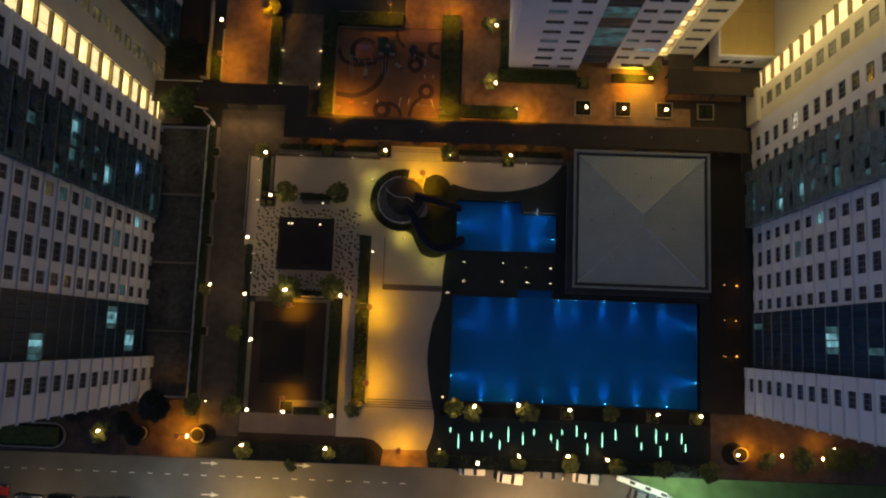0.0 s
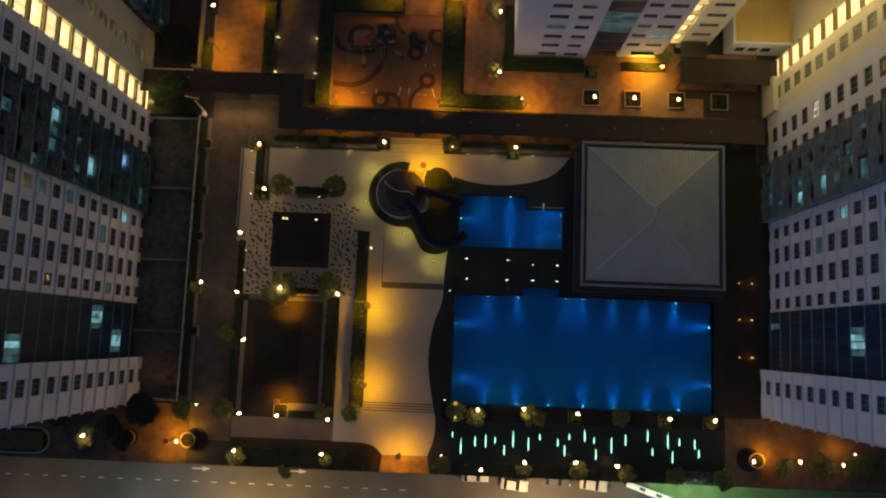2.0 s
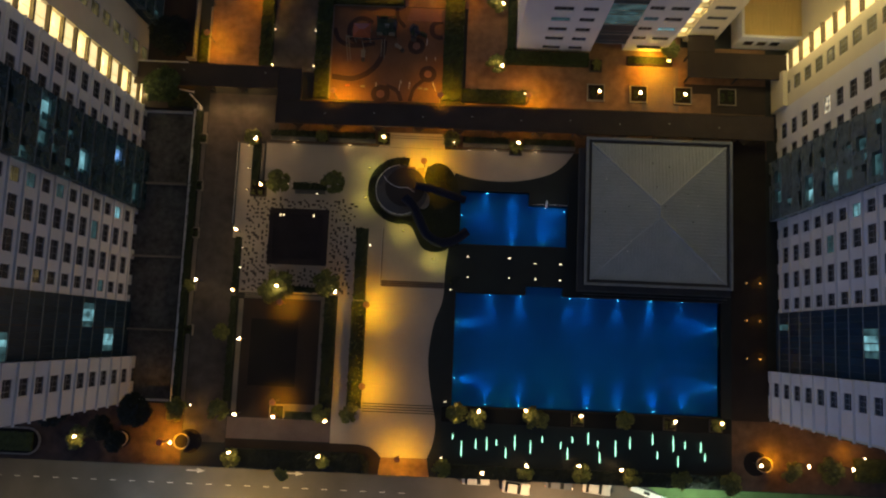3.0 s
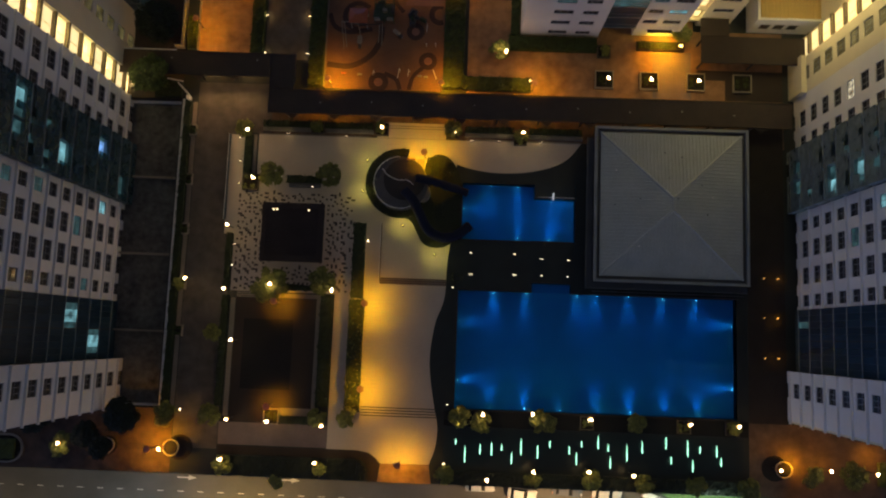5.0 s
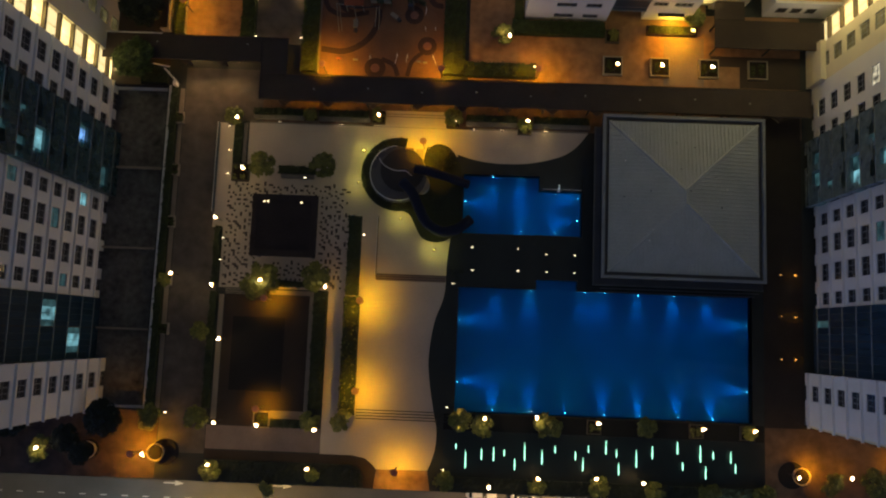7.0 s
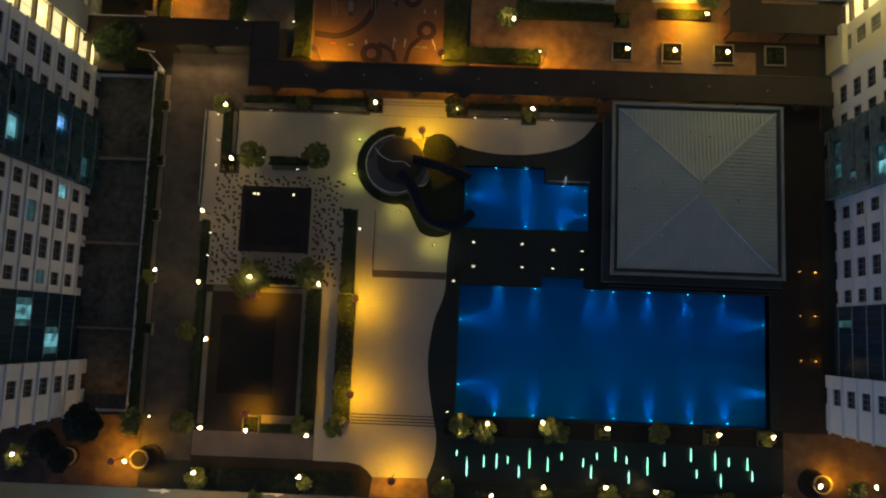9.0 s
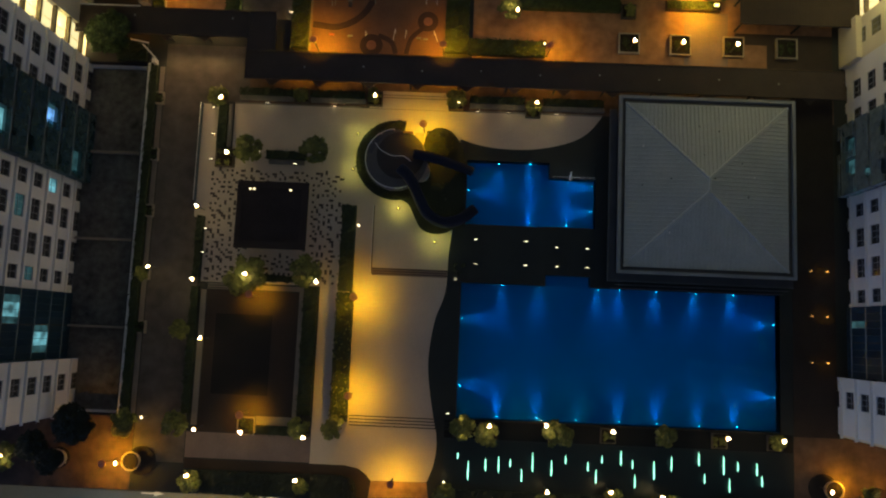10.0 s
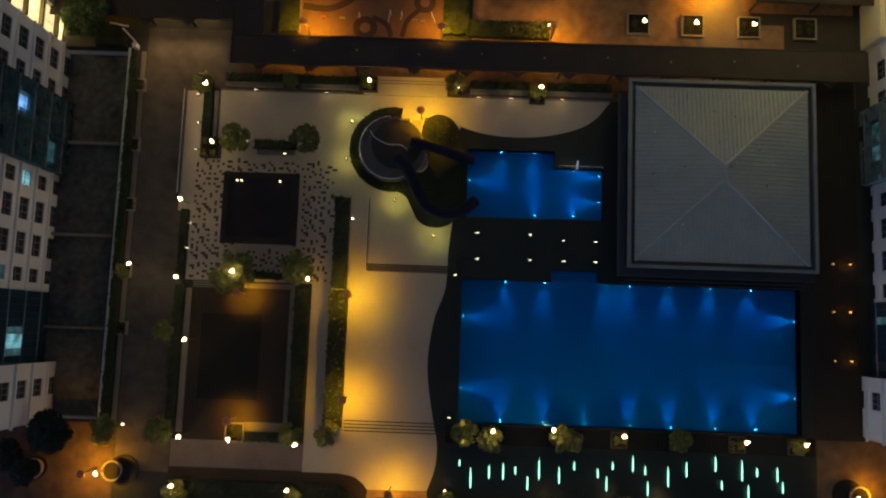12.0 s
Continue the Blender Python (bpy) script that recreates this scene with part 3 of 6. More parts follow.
def facade(parent, x, s, y0, y1, z0, z1, cols, zc, rng, wall_mat, ledge=0.3, depth=0.35, lits=(), storey=3.2, room=True, north=False, over=0.0):
    """A wall in the plane x with window openings; s is the side it faces. cols: (y, width, height). north: the wall faces -y in the plane y = x."""
    nfl = int((z1 - zc[0]) / storey)
    holes = [(c - w / 2, c + w / 2, zc[0] + storey * k - h / 2, zc[0] + storey * k + h / 2) for c, w, h in cols for k in range(nfl) if zc[0] + storey * k + h / 2 < z1]
    bm = holed(y0, y1, z0, z1, -depth / 2, depth / 2, holes)
    # local x: along the wall, local y: up, local z: out of it
    turn = Matrix(((0, 0, s, x - s * depth / 2), (1, 0, 0, 0), (0, 1, 0, 0), (0, 0, 0, 1))) if not north else Matrix(((1, 0, 0, 0), (0, 0, -1, x + depth / 2), (0, 1, 0, 0), (0, 0, 0, 1)))
    bm.transform(turn)
    if turn.determinant() < 0:
        bmesh.ops.reverse_faces(bm, faces=bm.faces[:])
    part("wall", bm, wall_mat, parent)
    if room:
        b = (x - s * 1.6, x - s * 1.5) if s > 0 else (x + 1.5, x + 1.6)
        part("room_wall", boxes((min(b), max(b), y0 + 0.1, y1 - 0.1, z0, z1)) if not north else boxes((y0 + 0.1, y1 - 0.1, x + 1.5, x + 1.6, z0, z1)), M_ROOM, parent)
    for c, w, h in cols:
        for k in range(nfl):
            z = zc[0] + storey * k
            if z + h / 2 >= z1:
                continue
            lit = M_GLASS
            for (ly, lk, lm) in lits:
                if abs(ly - c) < 0.6 and lk == k:
                    lit = lm
            rz = (0 if s > 0 else math.pi) if not north else -math.pi / 2
            window(parent, (x - s * 0.14, c, z) if not north else (c, x + 0.14, z), rz, w - 0.01, h - 0.01, lit, rng)
    if ledge:
        key = ("ledge", round(y1 - y0, 2), s, north, round(ledge, 2))
        for k in range(-1, nfl):
            zl = zc[0] + storey * (k + 0.5)
            if z0 < zl < z1:
                if key not in MESH:
                    a, b = (0.003, ledge) if s > 0 else (-ledge, -0.003)
                    MESH[key] = put("ledge", boxes((a, b, -(y1 - y0) / 2 - over, (y1 - y0) / 2, -0.08, 0.08)) if not north else boxes((-(y1 - y0) / 2, (y1 - y0) / 2, -ledge, -0.003, -0.08, 0.08)), wall_mat)
                part("ledge", MESH[key], None, parent, at=(x, (y0 + y1) / 2, zl) if not north else ((y0 + y1) / 2, x, zl))


def balconies(parent, x, s, y0, y1, z0, z1, zc, rng, lits=(), out=0.1, split=2, storey=3.2):
    """A glazed bay. out over 0.5: open balconies with slabs, glass rails and side screens before the doors; else a flush glass wall. lits: (place along the wall, floor, glow)."""
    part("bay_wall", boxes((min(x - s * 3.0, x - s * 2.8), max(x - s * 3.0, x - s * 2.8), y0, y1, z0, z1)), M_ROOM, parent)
    n, deep = split * 5, out > 0.5
    wp, mid, half = (y1 - y0) / n, (y0 + y1) / 2, (y1 - y0) / 2
    gx = 0.0 if deep else out - 0.1
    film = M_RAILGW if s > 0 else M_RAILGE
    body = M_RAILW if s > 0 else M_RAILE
    ky = ("slab", round(y1 - y0, 2), s, out)

    def across(u0, u1):
        return sorted((s * u0, s * u1))
    if ky not in MESH:
        MESH[ky] = put("balcony_slab", boxes((*across(-2.8, out), -half + 0.02, half - 0.02, -0.16, 0.0)), M_SLABD)
        MESH[ky + ("pane",)] = put("rail_pane", boxes((*across(out - 0.05, out - 0.02), -wp / 2 + 0.01, wp / 2 - 0.01, 0.06, 2.62)), film)
        MESH[ky + ("short",)] = put("rail_pane", boxes((*across(out - 0.05, out - 0.02), -wp / 2 + 0.01, wp / 2 - 0.01, 0.06, 2.0)), film)
        MESH[ky + ("low",)] = put("rail_pane", boxes((*across(out - 0.05, out - 0.02), -wp / 2 + 0.01, wp / 2 - 0.01, 0.06, 0.9)), film)
        MESH[ky + ("cap",)] = put("rail_cap", boxes((*across(out - 0.07, out), -wp / 2, wp / 2, 2.62, 2.67)), body)
        MESH[ky + ("screen",)] = put("side_screen", boxes((*across(0.02, out - 0.03), -0.04, 0.04, 0.0, 2.5)), body)
        MESH[ky + ("party",)] = put("party_wall", boxes((*across(gx + 0.04, out - 0.08), -0.07, 0.07, 0.0, storey - 0.16)), body if deep else M_DRIVE)
        MESH[ky + ("unit",)] = put("cooling_unit", soft_box(*across(0.12, 0.48), -0.42, 0.42, 0.02, 0.6, 0.04, 1), M_POT)
    for k in range(-1, int((z1 - zc) / storey)):
        zf = zc + storey * (k - 0.5)
        if zf < z0:
            continue
        part("balcony_slab", MESH[ky], None, parent, at=(x, mid, zf))
        if deep:
            for i in range(split):
                if rng.random() < 0.4:
                    part("cooling_unit", MESH[ky + ("unit",)], None, parent, at=(x, y0 + (y1 - y0) * (i + rng.uniform(0.2, 0.8)) / split, zf))
            for ye in (y0 + 0.08, y1 - 0.08):
                part("side_screen", MESH[ky + ("screen",)], None, parent, at=(x, ye, zf))
        for i in range(1, split):
            part("party_wall", MESH[ky + ("party",)], None, parent, at=(x, y0 + (y1 - y0) * i / split, zf))
        for i in range(n):
            yc, lit, near = y0 + wp * (i + 0.5), M_BGLASS, False
            for ly, lk, lm in lits:
                if lk == k and abs(ly - yc) < (0.95 if deep else 0.7):
                    lit, near = lm, False
                elif lk == k and abs(ly - yc) < 1.6 and lit is M_BGLASS and lm is not G_COOLD:
                    lit, near = G_COOLD, True
            if deep and lit is M_BGLASS and rng.random() < 0.12:
                lit, near = G_COOLD, True
            kk = ("glass", round(wp, 2), lit.name, deep)
            if kk not in MESH:
                MESH[kk] = put("glass_panel", boxes((-0.03, 0.03, -wp / 2 + 0.02, wp / 2 - 0.02, 0.02, storey - 0.18)), M_DOORG if deep and lit is M_BGLASS else lit)
            part("glass_panel", MESH[kk], None, parent, at=(x + s * gx, yc, zf))
            if deep:
                size = "low" if lit is not M_BGLASS and not near else "short" if i % 5 in (1, 2) and rng.random() < 0.6 else "pane"
                part("rail_pane", MESH[ky + (size,)], None, parent, at=(x, yc, zf))
                if size == "pane":
                    part("rail_cap", MESH[ky + ("cap",)], None, parent, at=(x, yc, zf))


rng = random.Random(5)
TOP = 58.0
west = thing("apartment_block", "tall white apartment block with dark windows and glass balconies", "building", -60, 10, -8.6, "apartment blocks round the garden")
west.location = (0, 0, 0)
facade(west, -48.4, 1, -11.6, -5.0, -8.5, TOP, [(-7.8, 2.0, 1.75)], (-1.4,), rng, M_WHITE, over=0.4)
balconies(west, -49.9, 1, -5.0, 3.2, -8.5, TOP, -1.4, rng, [(-3.0, 10, G_COOL), (0.5, 4, G_COOL), (-2.8, 2, G_COOL)], 0.1)
# the dim glowing pane on floor 10 stands in for a reflection
facade(west, -50.1, 1, 3.2, 17.5, -8.5, TOP, [(4.96, 1.6, 1.75), (8.46, 2.5, 1.8), (12.4, 2.5, 1.8), (15.9, 1.7, 1.75)], (-1.4,), rng, M_WHITE, lits=[(15.9, 2, G_COOL), (15.9, 10, G_DIM), (15.9, 9, G_COOLD), (15.9, 7, G_COOLD), (12.4, 4, G_COOLD), (4.96, 3, G_COOLD)])
balconies(west, -50.0, 1, 17.5, 26.6, -8.5, TOP, -1.4, rng, [(24.1, 3, G_BLUEW), (20.7, 6, G_COOL), (21.6, 9, G_COOLD), (25.0, 9, G_COOL), (19.8, 1, G_COOLD), (23.0, 12, G_COOLD)], 0.95)
facade(west, -50.1, 1, 26.6, 33.8, -8.5, TOP, [(27.8, 1.6, 1.75), (31.2, 2.4, 1.8)], (-1.4,), rng, M_WHITE)
facade(west, -50.1, 1, 37.25, 46.5, -8.5, TOP, [(41.7, 1.9, 2.2)], (1.1,), rng, M_CREAM, ledge=0.0, lits=[(41.7, k, G_DIM) for k in range(14)])
balconies(west, -49.0, 1, 46.5, 54.0, -8.5, TOP, -1.4, rng, [(49.5, 3, G_COOLD)], 0.8)
for b_ in ((-53, -48.75, -11.9, -11.6, -8.5, TOP), (-51.4, -50.46, 37.25, 37.43, -8.5, TOP), (-50.0, -48.0, 54.0, 62, -8.5, TOP),):
    part("return_wall", boxes(b_), M_WHITE, west)
part("core", boxes((-66, -53.1, -11.6, 62, -8.5, TOP)), M_WHITE, west)
part("roof", boxes((-66.3, -48.2, -12, 62.2, TOP, TOP + 0.6)), M_DRIVE, west)

east = thing("apartment_block", "tall white apartment block with a cream end and glass balconies", "building", 0, 0, 0, "apartment blocks round the garden")
facade(east, 46.4, -1, -10.0, -3.2, -8.5, TOP, [(-5.8, 2.0, 1.75)], (-0.5,), rng, M_WHITE, over=0.4)
balconies(east, 47.7, -1, -3.2, 5.4, -8.5, TOP, -0.5, rng, [(0.9, 8, G_COOL), (-0.3, 11, G_COOLD), (3.1, 1, G_COOLD)], 0.1)
facade(east, 48.0, -1, 5.4, 19.2, -8.5, TOP, [(6.66, 1.6, 1.75), (10.1, 2.3, 1.8), (13.85, 2.3, 1.8), (17.25, 1.6, 1.75)], (-0.5,), rng, M_WHITE, lits=[(17.25, 7, G_COOL), (13.85, 5, G_COOLD)])
balconies(east, 47.75, -1, 19.2, 28.2, -8.5, TOP, -0.5, rng, [(21.7, 6, G_COOL), (20.6, 4, G_COOL), (22.5, 4, G_COOLD), (22.5, 1, G_COOLD), (25.1, 1, G_COOLD), (21.5, 9, G_COOLD), (24.5, 8, G_COOLD)], 0.95)
facade(east, 48.0, -1, 28.2, 36.0, -8.5, TOP, [(29.3, 1.6, 1.75), (32.6, 2.3, 1.8)], (-0.5,), rng, M_WHITE, ledge=0.0, lits=[(32.6, 5, G_WARMW)])
facade(east, 48.0, -1, 36.0, 41.4, -8.5, TOP, [(38.9, 2.0, 2.1)], (0.7,), rng, M_CREAM, ledge=0.0, lits=[(38.9, 0, G_WARMW)] + [(38.9, k, G_DIM) for k in range(1, 15)])
for b_ in ((46.6, 52, -10.3, -10.0, -8.5, TOP), (48.4, 51, 44.4, 44.7, -8.5, TOP), (50.2, 50.5, 44.7, 75, -8.5, TOP),):
    part("return_wall", boxes(b_), M_CREAM, east)
part("plinth", boxes((47.25, 47.97, 36.0, 41.4, -8.5, 4.2)), M_CREAM, east)
part("core", boxes((51.2, 66, -10.0, 75, -8.5, TOP)), M_WHITE, east)
part("roof", boxes((46.2, 66.3, -10.4, 75.2, TOP, TOP + 0.6)), M_DRIVE, east)

# lit stairwells: bright landings stacked in a recess of each block
for blk, x, y, hw, z0, s in ((west, -50.55, 35.5, 1.6, -1.4, 1), (east, 48.4, 42.9, 1.4, 1.8, -1)):
    panel_me = put("lit_landing", boxes((-0.03, 0.03, -hw, hw, 0.1, 2.95)), G_STRIP)
    fin_me = put("stair_fin", boxes((-0.25, 0.25, -hw - 0.05, hw + 0.05, -0.12, 0.28)), M_STAIRF)
    mull_me = put("mullion", boxes((-0.03, 0.03, -0.03, 0.03, 0.28, 2.95)), M_CREAM)
    part("stair_wall", boxes((min(x - s * 0.2, x - s * 0.1), max(x - s * 0.2, x - s * 0.1), y - hw - 0.1, y + hw + 0.1, -8.5, TOP)), M_CREAM, blk)
    for k in range(-1 if s > 0 else 0, 18):
        part("stair_fin", fin_me, None, blk, at=(x + s * 0.28, y, z0 + 3.2 * k - 0.1))
        part("lit_landing", panel_me, None, blk, at=(x, y, z0 + 3.2 * k))
        part("mullion", mull_me, None, blk, at=(x + s * 0.07, y - 0.3, z0 + 3.2 * k))
    # added lights without fixtures; the eastern ones hang out to fill the hall roof
    for k in range(0 if s > 0 else 2, 17, 2):
        lamp("POINT", x + s * (0.7 if s > 0 else 3.6), y, z0 + 3.2 * k + 1.6, 75 if s > 0 else 320, GOLD, radius=0.3)

north = thing("apartment_block", "white northern apartment block with cream stair end", "building", 0, 0, 0, "apartment blocks round the garden")
facade(north, 44.9, 1, 7.75, 19.2, 0, TOP, [(13.0, 2.7, 1.25), (16.7, 2.1, 1.25)], (1.5,), rng, M_WHITE, ledge=0.0, storey=3.35, north=True, lits=[(13.0, 3, G_COOLD), (13.0, 6, G_COOLD)])
facade(north, 45.4, 1, 24.2, 30.9, 0, TOP, [(25.7, 2.0, 1.25), (28.8, 2.5, 1.25)], (4.85,), rng, M_WHITE, ledge=0.0, storey=3.35, north=True, lits=[(28.8, 1, G_COOL), (25.7, 2, G_COOLD)])
part("west_wall", boxes((7.75, 8.05, 45.26, 75, 0, TOP)), M_WHITE, north)
for b_ in ((19.0, 19.2, 45.26, 48.5, 0, TOP), (24.2, 24.4, 45.76, 48.5, 0, TOP), (30.7, 30.9, 45.76, 49.8, 0, TOP),):
    part("return_wall", boxes(b_), M_WHITE, north)
part("core", boxes((8.2, 33.4, 49.9, 75, 0, TOP)), M_CREAM, north)
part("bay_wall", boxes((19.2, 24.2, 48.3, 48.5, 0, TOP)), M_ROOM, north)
for k in range(15):
    z = 3.0 + 3.35 * k
    part("balcony_slab", boxes((19.22, 24.18, 45.2, 48.3, z - 0.14, z)), M_SLABD, north)
    part("balcony_rail", tube([(19.25, 45.22, z + 1.1), (24.15, 45.22, z + 1.1)], 0.035, 6), M_FRAME, north)
    part("glass_door", boxes((19.3, 24.1, 45.3, 45.35, z + 0.02, z + 3.15)), G_COOLD if k in (2, 3, 5) else M_BGLASS, north)
part("stair_wall", boxes((30.92, 33.58, 47.8, 47.9, 0, TOP)), M_CREAM, north)
for k in range(16):
    z = 2.2 + 3.35 * k
    part("lit_landing", boxes((31.2, 33.3, 47.72, 47.76, z + 0.1, z + 2.7)), G_STRIP, north)
    part("stair_fin", boxes((30.92, 33.58, 47.1, 47.7, z - 0.35, z)), M_CREAM, north)
for k in range(0, 14, 2):
    lamp("POINT", 32.6, 46.3, 3.6 + 3.35 * k, 45, GOLD, radius=0.4)
facade(north, 47.2, 1, 33.6, 38.4, 0, TOP, [(36.0, 2.9, 1.2)], (5.2,), rng, M_CREAM, ledge=0.0, storey=3.35, north=True)
part("east_wall", boxes((38.1, 38.4, 47.56, 75, 0, TOP)), M_CREAM, north)
for b_ in ((33.6, 33.8, 47.56, 49.8, 0, TOP),):
    part("return_wall", boxes(b_), M_CREAM, north)
part("roof", boxes((7.5, 38.6, 44.7, 75.2, TOP, TOP + 0.6)), M_DRIVE, north)

# low hall with a ribbed roof between the north and east blocks
hall = thing("entrance_hall", "low white hall with a pale ribbed sheet roof", "building", 0, 0, 0)
part("wall", holed(41.2, 50.15, 46.35, 75.0, 0, 4.2, [(41.5, 49.9, 46.65, 74.7)]), M_WHITE, hall)
part("roof", boxes((41.5, 50.15, 46.65, 54.0, 4.2, 4.32)), M_YROOF, hall)
part("roof", boxes((41.5, 50.15, 54.06, 75.0, 4.2, 4.38)), M_YROOF, hall)
for i in range(16):
    part("rib", boxes((41.7 + 0.54 * i, 41.82 + 0.54 * i, 46.75, 53.95, 4.32, 4.50)), M_YROOF, hall)
    part("rib", boxes((41.7 + 0.54 * i, 41.82 + 0.54 * i, 54.1, 75.0, 4.38, 4.56)), M_YROOF, hall)
part("parapet", boxes((41.1, 50.15, 46.25, 46.6, 4.2, 4.75)), M_WHITE, hall)
part("parapet", boxes((41.1, 41.45, 46.6, 75, 4.2, 4.75)), M_WHITE, hall)
for i in range(3):
    w_ = part("window", holed(42.2 + 2.0 * i, 43.6 + 2.0 * i, 1.6, 3.0, -0.03, 0.03, [(42.28 + 2.0 * i, 43.52 + 2.0 * i, 1.68, 2.92)]), M_FRAME, hall)
    w_.matrix_basis = Matrix(((1, 0, 0, 0), (0, 0, -1, 46.31), (0, 1, 0, 0), (0, 0, 0, 1)))
    part("pane", boxes((42.28 + 2.0 * i, 43.52 + 2.0 * i, 1.68, 2.92, -0.01, 0.01)), M_GLASS, w_)
canopy = thing("entrance_canopy", "flat brown ribbed entrance canopy on posts", "canopy", 0, 0, 0)
part("roof", soft_box(33.5, 49.0, 40.3, 44.3, 2.9, 3.15, 0.05), M_WALK, canopy)
part("roof", soft_box(33.5, 37.6, 44.35, 47.0, 2.9, 3.12, 0.05), M_WALK, canopy)
for i in range(38):
    part("rib", boxes((33.8 + 0.4 * i, 33.88 + 0.4 * i, 40.4, 44.2, 3.15, 3.2)), M_WALK, canopy)
for x in (33.9, 41.2, 48.0):
    for y in (40.6, 44.0):
        part("post", tube([(x, y, 0), (x, y, 2.9)], 0.14), M_DARKM, canopy)
bed = thing("long_planter", "long dark planter trough with a bright square lamp", "planter", 0, 0, 0)
part("trough", holed(24.9, 31.9, 42.95, 44.3, 0, 0.6, [(25.1, 31.7, 43.15, 44.1)]), M_WALK, bed)
part("soil", boxes((25.1, 31.7, 43.15, 44.1, 0, 0.5)), M_SOIL, bed)
part("lamp_box", soft_box(30.9, 31.6, 43.35, 43.85, 0.5, 1.0, 0.04), M_DARKM, bed)
part("lamp_panel", boxes((30.98, 31.52, 43.42, 43.78, 1.0, 1.02)), G_BOLL, bed, "glowing square lamp")
part("awning", boxes((26.0, 29.6, 44.9, 45.38, 2.2, 2.28)), M_DARKM, bed)
rg = random.Random(12)
bm = bmesh.new()
for _ in range(500):
    c = Vector((rg.uniform(25.0, 30.7), rg.uniform(43.1, 44.15), rg.uniform(0.55, 1.05)))
    u = Vector((rg.uniform(-1, 1), rg.uniform(-1, 1), rg.uniform(-0.5, 0.5))).normalized() * rg.uniform(0.1, 0.2)
    w = u.cross(Vector((0, 0, 1))) * 0.5
    bm.faces.new([bm.verts.new(p) for p in (c - u, c - w, c + u, c + w)])
part("foliage", bm, M_HEDG2, bed)
lamp("POINT", 28.2, 44.5, 1.3, 330, (1.0, 0.62, 0.03), radius=0.2)
lamp("SPOT", 28.9, 43.2, 3.1, 3000, ORANGE, (28.9, 41.5, 0), cone=150, blend=1.0, radius=0.3)

# ---- pavilion ----
pav = thing("pavilion", "square pavilion with a low grey ribbed metal hip roof", "pavilion", 29.2, 19.2, 0)
X0, X1, Y0, Y1 = -10.75, 10.85, -10.95, 11.2
part("wall", holed(X0 + 1, X1 - 1, Y0 + 1, Y1 - 1, 0, 3.0, [(X0 + 1.25, X1 - 1.25, Y0 + 1.25, Y1 - 1.25)]), M_WALK, pav)
part("gutter", holed(X0, X1, Y0, Y1, 2.85, 3.02, [(X0 + 1.2, X1 - 1.2, Y0 + 1.2, Y1 - 1.2)]), M_GUTTER, pav)
part("fascia", holed(X0, X1, Y0, Y1, 3.02, 3.45, [(X0 + 0.38, X1 - 0.38, Y0 + 0.38, Y1 - 0.38)]), M_FASCIA, pav, "pale metal fascia round the gutter")
bm = bmesh.new()
a, b, c, d = X0 + 0.85, X1 - 0.85, Y0 + 0.85, Y1 - 0.85
ez, rz_ = 3.15, 4.35
n1, n2 = (0.05, 0.9), (0.05, -0.7)
quads = (((a, c), (b, c), n2, n2), ((b, c), (b, d), n1, n2), ((b, d), (a, d), n1, n1), ((a, d), (a, c), n2, n1))
for q in quads:
    vs = [bm.verts.new((*q[0], ez)), bm.verts.new((*q[1], ez)), bm.verts.new((*q[2], rz_))]
    if q[2] != q[3]:
        vs.append(bm.verts.new((*q[3], rz_)))
    bm.faces.new(vs)
box(bm, a, b, c, d, 2.9, ez - 0.02)
part("roof_sheet", bm, M_ROOF, pav, "grey ribbed metal roof sheet")


def rib_line(p, q, h=0.06, w=0.05):
    p, q = Vector(p), Vector(q)
    u = (q - p).cross(Vector((0, 0, 1))).normalized() * w
    up = Vector((0, 0, h))
    bm = bmesh.new()
    vs = [bm.verts.new(v) for v in (p - u, p + u, q + u, q - u, p - u * 0.5 + up, p + u * 0.5 + up, q + u * 0.5 + up, q - u * 0.5 + up)]
    for f in ((4, 5, 6, 7), (0, 1, 5, 4), (1, 2, 6, 5), (2, 3, 7, 6), (3, 0, 4, 7)):
        bm.faces.new([vs[i] for i in f])
    return bm


for i in range(1, 40):
    t = i / 40
    for side in range(4):
        (p0, p1, r1, r0) = quads[side]
        e = Vector((*p0, ez)).lerp(Vector((*p1, ez)), t)
        # the rib runs square to the eave up to the hip or the ridge
        if side in (0, 2):
            k = min((e.x - a) / (0.05 - a), (b - e.x) / (b - 0.05))
            y0_, n_ = (c, n2) if side == 0 else (d, n1)
            hip = Vector((e.x, y0_ + k * (n_[1] - y0_), ez + k * (rz_ - ez)))
        else:
            k = min(1.0, (e.y - c) / (n2[1] - c), (d - e.y) / (d - n1[1]))
            x0_ = b if side == 1 else a
            hip = Vector((x0_ + k * (0.05 - x0_), e.y, ez + k * (rz_ - ez)))
        if (hip - e).length > 0.4:
            part("rib", rib_line(e, hip, 0.09, 0.06), M_ROOF, pav)
for p, r in (((a, c), n2), ((b, c), n2), ((b, d), n1), ((a, d), n1)):
    part("hip_cap", rib_line((*p, ez), (*r, rz_), 0.16, 0.2), M_ROOF, pav)
part("ridge_cap", rib_line((*n2, rz_), (*n1, rz_), 0.12, 0.22), M_ROOF, pav)
rg = random.Random(3)
